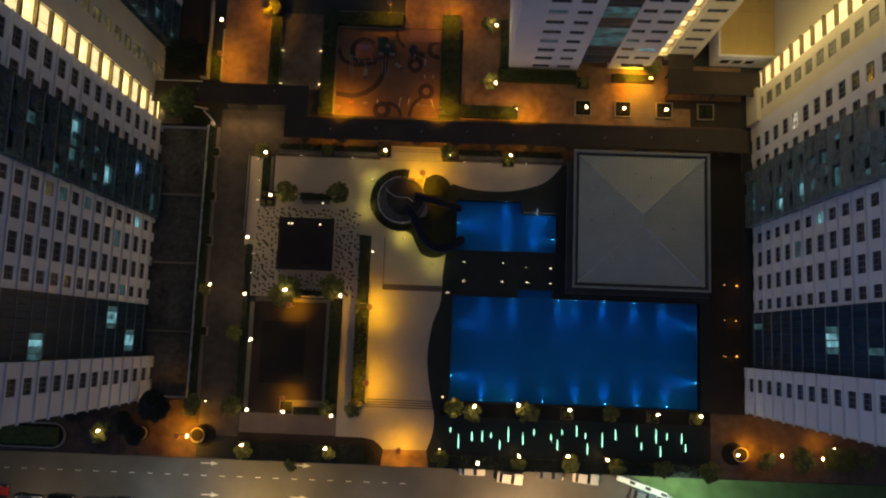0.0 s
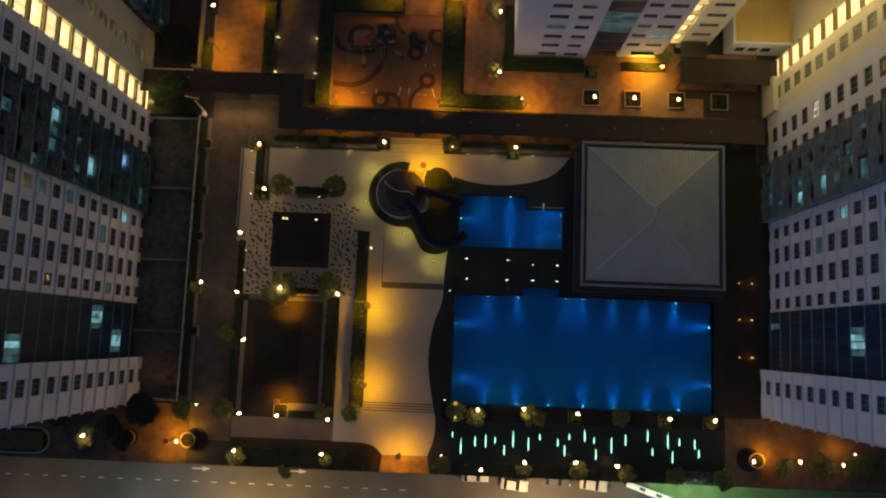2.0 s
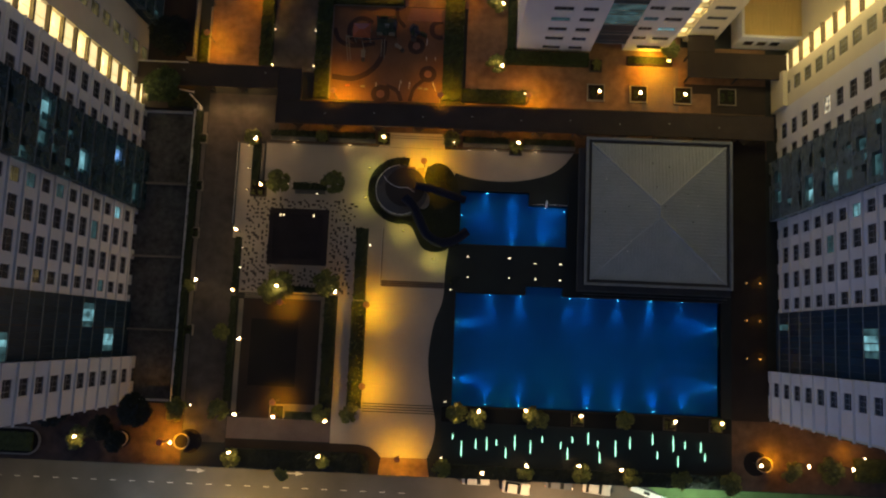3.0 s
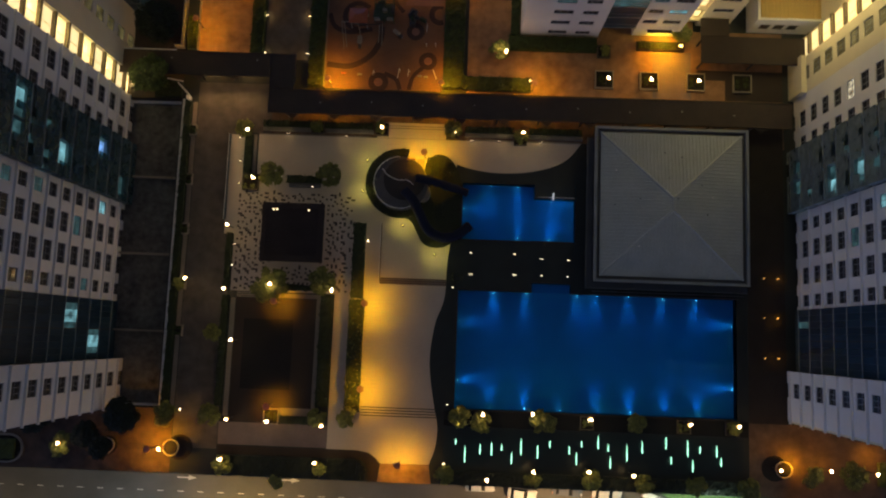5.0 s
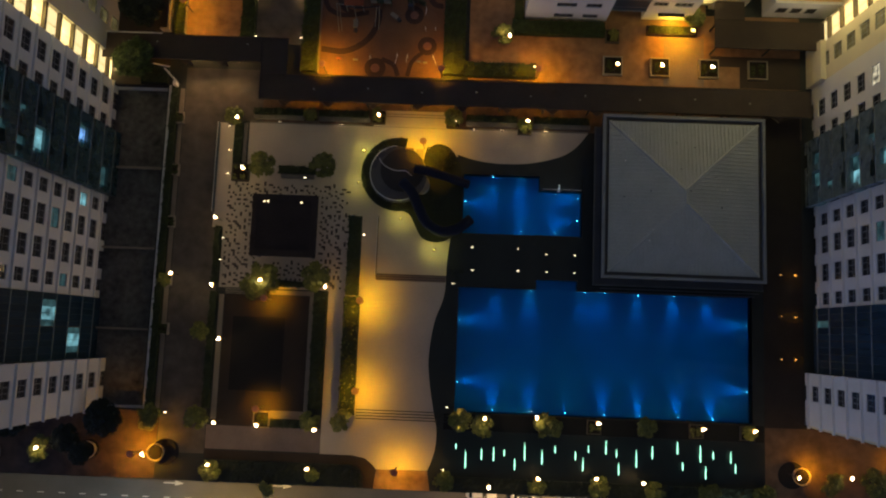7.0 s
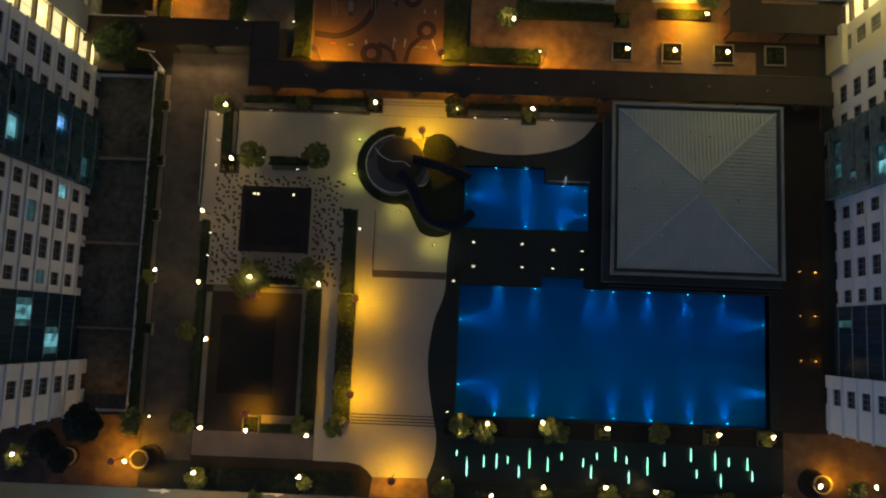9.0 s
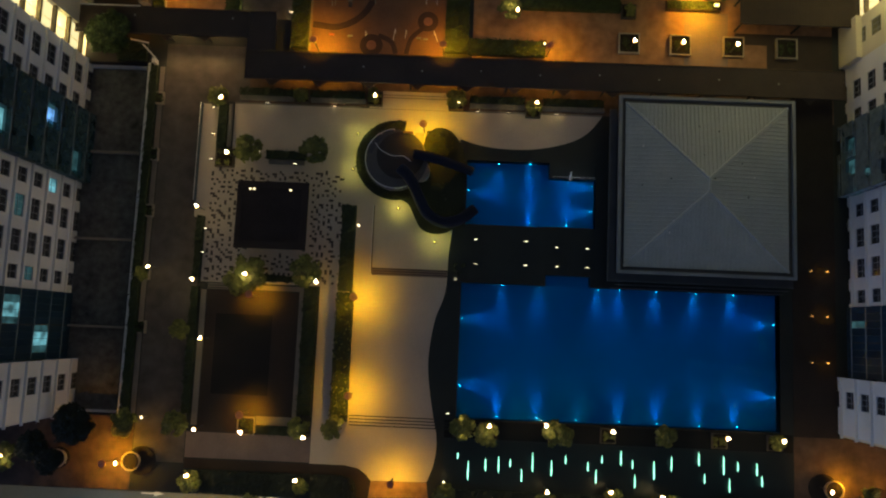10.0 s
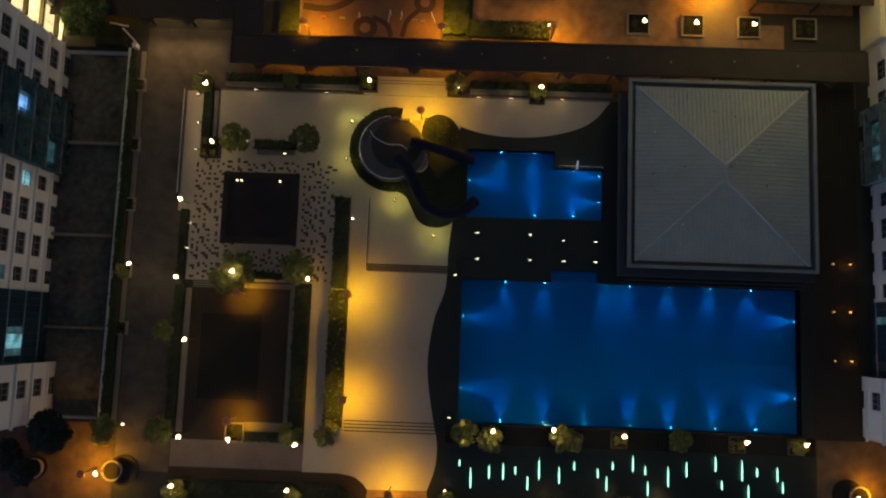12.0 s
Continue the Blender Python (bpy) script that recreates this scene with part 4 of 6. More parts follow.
for _ in range(14):
    qx, qy = rg.uniform(-8.5, 8.5), rg.uniform(-8.5, 8.5)
    zz = ez + (rz_ - ez) * (1 - max(abs(qx), abs(qy)) / 10.0)
    part("roof_clip", boxes((qx - 0.08, qx + 0.08, qy - 0.05, qy + rg.uniform(0.05, 0.2), zz + 0.02, zz + 0.14)), rg.choice((M_GUTTER, M_WHITE, M_GUTTER)), pav)
part("lower_eave", boxes((X0 - 0.7, X1, Y0 - 0.75, Y0 - 0.003, 2.2, 2.32), (X0 - 0.75, X0 - 0.003, Y0 - 0.0, Y1 - 1.5, 2.2, 2.32)), M_GUTTER, pav)
part("eave_trim", boxes((X0 - 0.8, X1, Y0 - 0.95, Y0 - 0.76, 2.15, 2.4), (X0 - 0.95, X0 - 0.76, Y0 - 0.95, Y1 - 1.5, 2.15, 2.4)), M_EAVE, pav)
part("eave_trim", boxes((X0 + 0.2, X1 - 0.2, Y0 - 1.35, Y0 - 1.2, 1.4, 1.55), (X0 - 0.2, X1 - 0.6, Y0 - 1.75, Y0 - 1.6, 0.7, 0.85)), M_EAVE, pav)

# ---- covered way ----
way = thing("covered_walkway", "long dark flat roofed walkway on posts", "walkway roof", 0, 0, 0)
ROOFS = ((-28.5, 46.4, 30.9, 34.55), (-28.5, -24.9, 34.58, 39.7), (-53.0, -28.53, 36.2, 39.7))
for r in ROOFS:
    part("roof", boxes((*r, 2.85, 3.05)), M_COVER, way)
    part("roof_edge", holed(*r, 3.05, 3.13, [(r[0] + 0.15, r[1] - 0.15, r[2] + 0.15, r[3] - 0.15)]), M_COVER, way)
post_me = put("post", tube([(0, 0, 0), (0, 0, 2.85)], 0.12), M_DARKM)
brace_me = put("brace", prism([(-0.9, 0), (0.9, 0), (0, -0.75)], 2.7, 2.84), M_COVER)
for i in range(12):
    x = -26.0 + i * 6.1
    for y in (31.2, 34.2):
        part("post", post_me, None, way, at=(x, y, 0))
    part("brace", brace_me, None, way, at=(x + 1.0, 30.9, 0))
for x in (-47, -39, -34):
    part("post", post_me, None, way, at=(x, 36.5, 0))
    part("brace", brace_me, None, way, at=(x, 36.2, 0))
cap_me = put("roof_lamp", lathe([(0.13, 0.0), (0.13, 0.05), (0.05, 0.09)], 10), M_GREY)
for i in range(9):
    part("roof_vent", cap_me, None, way, at=(-21 + 7.4 * i, 32.6 + 0.3 * (i % 2), 3.05))
for x in (-47.0, -43, -30.5):
    part("roof_vent", cap_me, None, way, at=(x, 38.6, 3.05))
for x in (-18, -9, 0, 9, 18, 28):
    lamp("POINT", x, 32.0, 2.4, 20, ORANGE, radius=0.2)
lamp("POINT", -44, 37.6, 2.4, 40, ORANGE)
# two unseen fill lights added below the roof to warm the drive
lamp("POINT", -38.2, 38.2, 2.2, 150, (1.0, 0.58, 0.20), radius=0.4)
lamp("POINT", -33.0, 38.2, 2.2, 150, (1.0, 0.58, 0.20), radius=0.4)

# floods added along the roof edge only to brighten the north drive
for x in (-38.5, -35.5, -32.5):
    part("flood_lamp", soft_box(x - 0.15, x + 0.15, 36.08, 36.19, 2.5, 2.68, 0.02, 1), M_DARKM, way)
    lamp("SPOT", x, 36.04, 2.52, 620, (1.0, 0.56, 0.20), (x, 16.0, 1.2), cone=140, blend=1.0, radius=0.15)
# a plain white strip gives the brightness of the lit railing here
part("edge_trim", boxes((-52.6, -42.4, 39.72, 39.86, 2.95, 3.2)), M_WHITE, way, "white strip standing in for a lit railing")

# ---- square shelter on the tile plaza ----
sh = thing("square_shelter", "square dark flat roofed shelter on the tile plaza", "shelter", -23.9, 13.6, 0)
part("roof", soft_box(-4.5, 4.35, -4.1, 4.3, 2.4, 2.6, 0.04), M_SHELT, sh)
part("roof_edge", holed(-4.5, 4.35, -4.1, 4.3, 2.6, 2.68, [(-3.9, 3.5, -3.2, 3.5)]), M_SHEDGE, sh, "brown border of the roof")
for x in (-3.7, 3.7):
    for y in (-3.9, 3.9):
        part("post", boxes((x - 0.12, x + 0.12, y - 0.12, y + 0.12, 0, 2.4)), M_DARKM, sh)
for x in (-2.9, -2.4, 2.1):
    part("uplight", lathe([(0.09, 2.6), (0.13, 2.64), (0.13, 2.74), (0.05, 2.76)], 10), G_UP, sh).location = (x, 3.3, 0)

# ---- plants ----
def leaf_cloud(bm, blobs, n, size, rg, flat=0.35):
    for _ in range(n):
        cx, cy, cz, r = rg.choice(blobs)
        d = Vector((rg.gauss(0, 1), rg.gauss(0, 1), rg.gauss(0, 0.8))).normalized() * r * (0.15 + 0.95 * rg.random() ** 0.7)
        c = Vector((cx, cy, cz)) + d
        u = Vector((rg.uniform(-1, 1), rg.uniform(-1, 1), rg.uniform(-flat, flat))).normalized()
        w = u.cross(Vector((rg.uniform(-0.5, 0.5), rg.uniform(-0.5, 0.5), 1))).normalized()
        s = size * rg.uniform(0.6, 1.4)
        vs = [bm.verts.new(c + u * s * a + w * s * b * 0.55) for a, b in ((-1, 0), (-0.1, -1), (1, 0), (-0.1, 1))]
        bm.faces.new(vs)


def make_tree(r, h, seed, leaf, label, leaves=420, size=0.2, lobe=(0.10, 0.30), clumps=34):
    rg = random.Random(seed)
    ob = thing("tree", label, "tree", 0, 0, -500, "garden trees")
    trunk = [(0, 0, 0), (0.05 * r, 0.03 * r, h * 0.35), (0.02, 0.06 * r, h * 0.7)]
    part("trunk", tube(curve_pts(trunk, 4), [0.10 + 0.05 * (1 - i / 8) for i in range(9)], 8), M_BARK, ob)
    blobs = []
    for i in range(clumps):
        a = rg.uniform(0, 6.283)
        q = r * 0.84 * math.sqrt(rg.random())
        z = h * (0.72 + 0.26 * (1 - (q / r) ** 2) + rg.uniform(-0.08, 0.08))
        blobs.append((q * math.cos(a), q * math.sin(a), z, r * rg.uniform(*lobe)))
        if i < 6:
            part("limb", tube([(0.03, 0.04, h * 0.5), (q * 0.5 * math.cos(a), q * 0.5 * math.sin(a), (h * 0.5 + z) / 2), (q * math.cos(a), q * math.sin(a), z)], [0.06, 0.045, 0.02], 6), M_BARK, ob)
    blobs.append((0, 0, h * 0.95, r * 0.4))
    bm = bmesh.new()
    leaf_cloud(bm, blobs, leaves, size, rg)
    part("crown", bm, leaf, ob)
    return ob


TREES = [make_tree(1.5, 1.95, s, M_LEAF, "small leafy garden tree lit from beside", 760, 0.31, (0.12, 0.34), 24) for s in (1, 2, 3)]
GREENT = make_tree(2.9, 5.0, 14, M_LEAFG, "large green leafy tree beside the lit stair", 4200, 0.27, (0.14, 0.28), 70)
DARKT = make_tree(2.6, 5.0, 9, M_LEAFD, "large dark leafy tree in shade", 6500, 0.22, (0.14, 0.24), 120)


def tree(kind, x, y, z, k, rot):
    return copy_thing(kind, pose(x, y, z, 0, 0, rot) @ Matrix.Diagonal((k, k, min(k, 1.2), 1)))


def hedge(x0, x1, y0, y1, h=0.9, label="dark clipped hedge", leaf=None, dens=14, base=0.0, tips=False):
    rg = random.Random(int(x0 * 31 + y0 * 17))
    bm = bmesh.new()
    nx, ny = max(2, int((x1 - x0) / 0.35)), max(2, int((y1 - y0) / 0.35))
    dx, dy = (x1 - x0) / nx, (y1 - y0) / ny
    top = [[bm.verts.new((x0 + i * dx + rg.uniform(-0.1, 0.1), y0 + j * dy + rg.uniform(-0.1, 0.1), base + h + rg.uniform(-0.14, 0.1))) for j in range(ny + 1)] for i in range(nx + 1)]
    low = {}
    for i in range(nx + 1):
        for j in range(ny + 1):
            if i in (0, nx) or j in (0, ny):
                low[(i, j)] = bm.verts.new((x0 + i * dx, y0 + j * dy, base))
    for i in range(nx):
        for j in range(ny):
            bm.faces.new((top[i][j], top[i + 1][j], top[i + 1][j + 1], top[i][j + 1]))
    for i in range(nx):
        bm.faces.new((low[(i, 0)], low[(i + 1, 0)], top[i + 1][0], top[i][0]))
        bm.faces.new((low[(i + 1, ny)], low[(i, ny)], top[i][ny], top[i + 1][ny]))
    for j in range(ny):
        bm.faces.new((low[(0, j + 1)], low[(0, j)], top[0][j], top[0][j + 1]))
        bm.faces.new((low[(nx, j)], low[(nx, j + 1)], top[nx][j + 1], top[nx][j]))
    for _ in range(int((x1 - x0) * (y1 - y0) * dens)):
        c = Vector((rg.uniform(x0 - 0.1, x1 + 0.1), rg.uniform(y0 - 0.1, y1 + 0.1), base + h + rg.uniform(-0.05, 0.22)))
        u = Vector((rg.uniform(-1, 1), rg.uniform(-1, 1), rg.uniform(-0.4, 0.4))).normalized() * rg.uniform(0.1, 0.2)
        w = u.cross(Vector((0, 0, 1))) * 0.5
        bm.faces.new([bm.verts.new(p) for p in (c - u, c - w, c + u, c + w)]).material_index = 1 if tips and rg.random() < 0.16 else 0
    return tagged(new("hedge", put("hedge", bm, [leaf or M_HEDGE, M_LEAF])), label, "hedge")


for a in ((-15.55, -13.55, -11.0, 4.6), (-15.5, -13.8, 4.8, 15.6)):
    hedge(*a, h=1.25, label="tall green hedge beside the plaza", leaf=M_HEDGE, dens=34 if a[2] < 0 else 12, tips=a[2] < 0)
for a in ((-19.75, -18.05, -10.6, 5.0), (-33.9, -33.0, -11.0, 4.6), (-33.9, -33.1, 5.8, 13.6), (-32.1, -31.1, 22.5, 28.2), (-25.7, -20.6, 21.3, 22.3), (-24.8, -20.3, 5.6, 6.4), (-24.6, -20.0, -13.1, -12.1), (-29.6, -22.6, 29.6, 30.45), (-20.6, -13.6, 29.6, 30.45), (0.0, 7.0, 29.6, 30.45), (9.4, 17.0, 29.6, 30.45), (-41.45, -40.55, -11.0, 33.0)):
    hedge(*a, h=0.75, label="low dark hedge in a border")
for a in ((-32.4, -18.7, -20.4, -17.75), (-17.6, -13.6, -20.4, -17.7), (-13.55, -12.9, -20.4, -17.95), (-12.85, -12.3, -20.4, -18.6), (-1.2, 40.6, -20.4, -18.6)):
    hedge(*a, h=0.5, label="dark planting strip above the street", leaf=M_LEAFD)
for a in ((-23.5, -21.3, 36.0, 54.0), (-3.5, -0.55, 36.2, 53.5), (-0.4, 9.4, 36.0, 38.0), (-21.2, -10.2, 51.4, 53.6), (-32.3, -30.45, 40.6, 53.0), (-41.8, -40.4, 41.0, 46.0), (6.0, 19.0, 42.4, 44.4), (6.3, 7.5, 44.6, 53.0), (-33.0, -31.0, 53.2, 56.0)):
    hedge(*a, h=0.9, label="green hedge by the northern walk", leaf=M_HEDG2, dens=22)
hedge(-46.0, -42.2, 33.6, 36.0, 0.7, "dark shrubs behind the terrace")
for x0, x1, y0, y1 in ((-71.0, -61.6, -19.3, -16.7), (58.5, 63.5, -18.4, -15.2)):
    hedge(x0, x1, y0, y1, 0.8, "rounded green hedge bed", M_HEDG3, dens=26)

tree(DARKT, -45.6, -12.4, 0, 0.95, 20)
tree(DARKT, -51.0, -15.4, -0.6, 0.72, 250)
tree(DARKT, -48.6, -17.0, 0.3, 0.62, 310)
tree(DARKT, -44.8, 43.3, 0, 1.2, 100)
tree(GREENT, -45.9, 36.0, -0.5, 1.0, 200)
SPOTS = [(-19.4, 22.3, 1.05), (-27.0, 6.4, 1.5), (-19.6, 6.9, 1.1), (-19.2, -12.0, 0.8), (-15.0, -11.9, 0.85), (-34.7, -0.7, 0.7), (-34.3, -12.2, 0.95), (-40.6, -12.2, 1.0), (-32.2, 28.9, 0.75), (-21.6, 29.7, 0.6), (-12.2, 29.9, 0.6), (-1.8, 29.9, 0.75), (8.1, 29.0, 0.65), (-40.3, 5.9, 0.55), (-31.9, -19.0, 0.8), (-18.6, -18.9, 0.6), (-24.4, -20.9, 0.6)]
SPOTS += [(0.5, -11.0, 0.85), (3.6, -11.8, 0.9), (12.0, -11.5, 1.05), (25.2, -11.1, 0.75), (38.6, -11.2, 0.6), (10.9, -19.1, 0.7), (18.8, -18.9, 0.8), (26.2, -19.2, 0.8), (33.2, -19.3, 0.85), (40.4, -19.3, 0.9), (-1.3, -19.0, 0.8), (48.9, -17.2, 0.9), (54.3, -17.0, 1.05), (64.8, -16.6, 0.8), (-54.4, -17.0, 1.0), (31.4, 45.4, 0.8), (-32.3, 53.6, 0.9), (20.1, 42.6, 0.5)]
for i, (x, y, k) in enumerate(SPOTS):
    tree(TREES[i % 3], x, y, 0.0, k * 1.12, (i * 67) % 360)
GREENT.location = (-49.5, 62.5, 0)
TREES[2].scale = (1.14, 1.14, 1.1)
for t_ in TREES + [DARKT]:
    t_.location = {0: (4.6, 41.9, 0), 1: (4.6, 51.8, 0), 2: (-27.7, 22.3, 0), 3: (-58.0, -12.8, -0.4)}[(TREES + [DARKT]).index(t_)]


def planter(x, y, s, h=0.55, plant=True, label="square concrete planter box", z=0.0, side=None, leaf=None):
    ob = thing("planter", label, "planter", x, y, z, "square planters")
    part("box", holed(-s, s, -s, s, 0, h, [(-s + 0.16, s - 0.16, -s + 0.16, s - 0.16)]), side or M_POT, ob)
    part("soil", boxes((-s + 0.16, s - 0.16, -s + 0.16, s - 0.16, 0, h - 0.12)), M_SOIL, ob)
    if plant:
        bm = bmesh.new()
        leaf_cloud(bm, [(math.sin(i * 2.1 + x) * 0.6 * s, math.cos(i * 3.3 + y) * 0.6 * s, h + 0.05, 0.35) for i in range(9)], 150, 0.13, random.Random(int(x * 7 + y)))
        part("foliage", bm, leaf or M_HEDG2, ob)
    return ob


for x in (20.2, 26.8, 33.6, 40.4):
    planter(x, 38.3, 1.35, label="square planter on the north plaza")
for x, y in ((-21.6, 29.7), (-12.2, 29.7), (-1.8, 29.6), (8.1, 28.9), (-32.2, 28.9), (20.1, 42.6)):
    planter(x, y, 0.95, plant=False, side=M_PBOX)
# planters given M_LEAF have lamplight brightness put into the paler foliage colour
planter(-31.0, 21.2, 1.2, label="brown square planter at the end of a hedge", side=M_PBOX, leaf=M_LEAF)
for x, y in ((-40.3, 28.7), (-40.4, 21.3), (-40.4, 14.0), (-40.2, 6.0), (-40.1, -0.7)):
    planter(x, y, 0.8, label="dark square planter beside the drive")
for x in (0.5, 3.6, 12.0, 18.4, 25.2, 31.9, 38.6):
    planter(x, -11.45, 0.95, 0.4, label="brown square planter beside the pool", side=M_PBOX, leaf=M_LEAF)
planter(-25.9, -12.2, 1.1, 0.45, label="pale square planter at the court")
for x, y, s in ((-39.5, -16.95, 1), (45.4, -16.6, -1), (-48.6, -17.0, 0)):
    setting("round_bed", prism(ring(x + s * 1.0, y, 1.75 if s else 1.25, 32), 0, 0.16), M_PIT, "round dark bed on the forecourt", "planting bed")
    ob = thing("round_pot", "round pale rimmed planter pot", "planter", x, y, 0.0, "round planter pots")
    part("pot", lathe([(0.94, 0.16), (1.02, 0.5), (1.08, 0.85), (1.17, 0.9), (1.17, 1.0), (1.02, 1.0), (0.99, 0.8), (0.05, 0.8)], 32), M_POT, ob)
    part("soil", lathe([(0.05, 0.8), (0.98, 0.82), (0.86, 0.9), (0.05, 0.94)], 20), M_SOIL, ob)
pill = ring(-70.0, -18.0, 2.0, 14, a0=90, a1=270) + ring(-62.6, -18.0, 2.0, 14, a0=-90, a1=90)
inner = ring(-70.0, -18.0, 1.75, 14, a0=90, a1=270) + ring(-62.6, -18.0, 1.75, 14, a0=-90, a1=90)
ob = thing("round_bed", "pale curved kerb round a hedge bed", "planter", 0, 0, 0)
part("kerb_ring", prism(pill, 0, 0.3), M_POT, ob)
part("soil", prism(inner, 0.3, 0.34), M_SOIL, ob)

# ---- lamps ----
pole_me = put("pole", tube([(0, 0, 0), (0, 0, 2.75)], [0.06, 0.045], 8), M_DARKM)
# offset bulbs and the amber disc imitate the lamps' glare in solid form
globe_me = put("bulb", lathe([(0.03, 0.0), (0.07, 0.03), (0.085, 0.1), (0.06, 0.16), (0.02, 0.19)], 10), G_LAMP)
lantern_me = put("lantern", lathe([(0.08, 2.8), (0.2, 2.84), (0.26, 2.9), (0.22, 2.97), (0.1, 3.0)], 9), G_HALO)
collar_me = put("collar", lathe([(0.05, 2.72), (0.13, 2.74), (0.13, 2.79), (0.05, 2.8)], 10), M_DARKM)
POSTS = [(-31.2, 28.3), (-30.0, 21.3), (-33.2, 14.4), (-38.6, 6.7), (-33.0, 5.4), (-31.5, -1.7), (-31.4, -12.5), (-25.8, -12.6), (-31.8, -17.9), (-18.9, -17.9), (-11.9, 29.3), (-26.6, 6.3), (8.3, 29.2), (5.5, 41.1), (5.4, 51.0), (20.3, 37.6), (26.4, 37.6), (33.2, 37.6), (4.5, -19.2), (10.8, -17.9), (18.3, -17.6), (24.3, -17.9), (3.8, -10.6), (18.4, -10.6), (31.9, -10.8), (38.5, -10.8), (-40.4, -16.9), (44.1, -16.4), (50.8, -16.2), (57.0, -16.4), (-40.0, 50.5), (-54.3, -16.6), (10.55, -10.2), (-17.9, 5.65), (-18.3, -12.9)]
for x, y in POSTS:
    ob = thing("garden_lamp", "slim garden lamp post with a bright warm lantern", "lamp post", x, y, 0, "garden lamps")
    part("pole", pole_me, None, ob)
    part("collar", collar_me, None, ob)
    part("lantern", lantern_me, None, ob, "glowing amber disc standing in for the lamp halo")
    turn = 57.0 * x + 23.0 * y
    for i, q in enumerate((0.06, 0.17, 0.19)):
        part("bulb", globe_me, None, ob, "bright bulb of a cluster that roughens the glare", at=(q * math.cos(radians(turn + 125 * i)), q * math.sin(radians(turn + 125 * i)), 2.98 + 0.03 * i))
    lamp("POINT", x, y - 0.3, 3.35, 110 if y < -17.8 and x < -10 else 68 if x < 43 else 44, WARM, radius=0.2)
lamp("POINT", 4.75, 41.9, 3.05, 55, WARM, radius=0.15)
lamp("POINT", 4.75, 51.8, 3.05, 55, WARM, radius=0.15)
spole = put("pole", tube([(0, 0, 0), (0, 0, 1.4)], 0.04, 8), M_DARKM)
sglobe = put("globe", lathe([(0.05, 1.4), (0.12, 1.46), (0.12, 1.58), (0.04, 1.62)], 10), G_SMALL)
for x, y in ((-26.4, 21.9), (-14.2, -11.1), (-38.4, -11.6), (-1.4, 29.3), (9.2, 37.4), (0.4, -10.0), (-1.4, -17.6), (59.5, -15.0), (-13.3, 13.0), (0.5, -12.0)):
    ob = thing("small_lamp", "short post lamp with a small warm light", "lamp post", x, y, 0, "small lamps")
    part("pole", spole, None, ob)
    part("globe", sglobe, None, ob)
    lamp("POINT", x, y, 1.9, 9, WARM, radius=0.1)
dpole = put("pole", tube([(0, 0, 0), (0, 0, 3.95)], [0.08, 0.06], 8), M_DARKM)
dshade = put("shade", lathe([(0.12, 3.86), (0.46, 3.92), (0.48, 3.98), (0.2, 4.06), (0.05, 4.1)], 20), M_DISC)
darm = put("arm", tube([(0, 0, 3.4), (0.35, -0.35, 3.55)], 0.04, 6), M_DARKM)
for x, y, wt in ((-13.1, 4.0, 780), (-13.1, -7.7, 780), (-7.6, -17.7, 800), (-5.7, 25.6, 1100), (9.7, 36.25, 1000), (-3.7, 35.8, 1500), (-19.9, 35.9, 1800), (-2.5, 53.5, 700), (-12.3, 53.9, 500), (-32.7, 52.9, 600), (-25.7, 3.8, 400), (-25.8, -10.5, 400), (-41.6, -16.8, 1400), (-39.6, 44.3, 650)):
    ob = thing("disc_lamp", "tall lamp with a dark disc shade and orange light", "street lamp", x, y, 0, "orange disc lamps")
    part("pole", dpole, None, ob)
    part("arm", darm, None, ob)
    part("shade", dshade, None, ob)
    lamp("SPOT", x + 0.12, y - 0.1, 3.8 if wt != 400 else 2.4, wt * 2.3, (1.0, 0.47, 0.0) if x > -14 and y < 30 else ORANGE, cone=158 if wt != 400 else 130, blend=0.8, radius=0.25)
bpost = put("post", lathe([(0.08, 0.0), (0.08, 0.73)], 10), M_DARKM)
bcap = put("cap", lathe([(0.05, 0.72), (0.19, 0.74), (0.20, 0.80), (0.15, 0.86), (0.10, 0.88)], 14), M_DARKM)
# glowing dot on top stands in for the yellow highlight of the cap
bglow = put("light", lathe([(0.06, 0.87), (0.08, 0.885), (0.07, 0.92), (0.03, 0.94)], 12), G_BOLT)
for x, y in ((-14.05, 24.9), (-14.5, 20.3), (-8.5, 15.5), (-3.75, 11.4)):
    ob = thing("bollard", "short bollard with a yellow green light", "bollard", x, y, 0, "bollards round the slide")
    part("post", bpost, None, ob)
    part("light", bglow, None, ob)
    part("cap", bcap, None, ob)
    lamp("POINT", x, y, 1.15, 70, (1.0, 0.86, 0.16), radius=0.1)
ledme = put("lens", soft_box(-0.16, 0.16, -0.03, 0.03, 0.0, 0.03, 0.01, 1), G_SMALL)
ledme_n = put("lens", soft_box(-0.22, 0.22, -0.03, 0.03, 0.0, 0.03, 0.01, 1), G_FAINT)
ledme_o = put("lens", soft_box(-0.12, 0.12, -0.045, 0.045, 0.0, 0.03, 0.012, 1), G_AMB)
ledme_d = put("lens", soft_box(-0.08, 0.08, -0.045, 0.045, 0.0, 0.03, 0.012, 1), G_AMB)
ledhouse = put("housing", boxes((-0.18, 0.18, -0.12, 0.12, 0, 0.35)), M_DARKM)
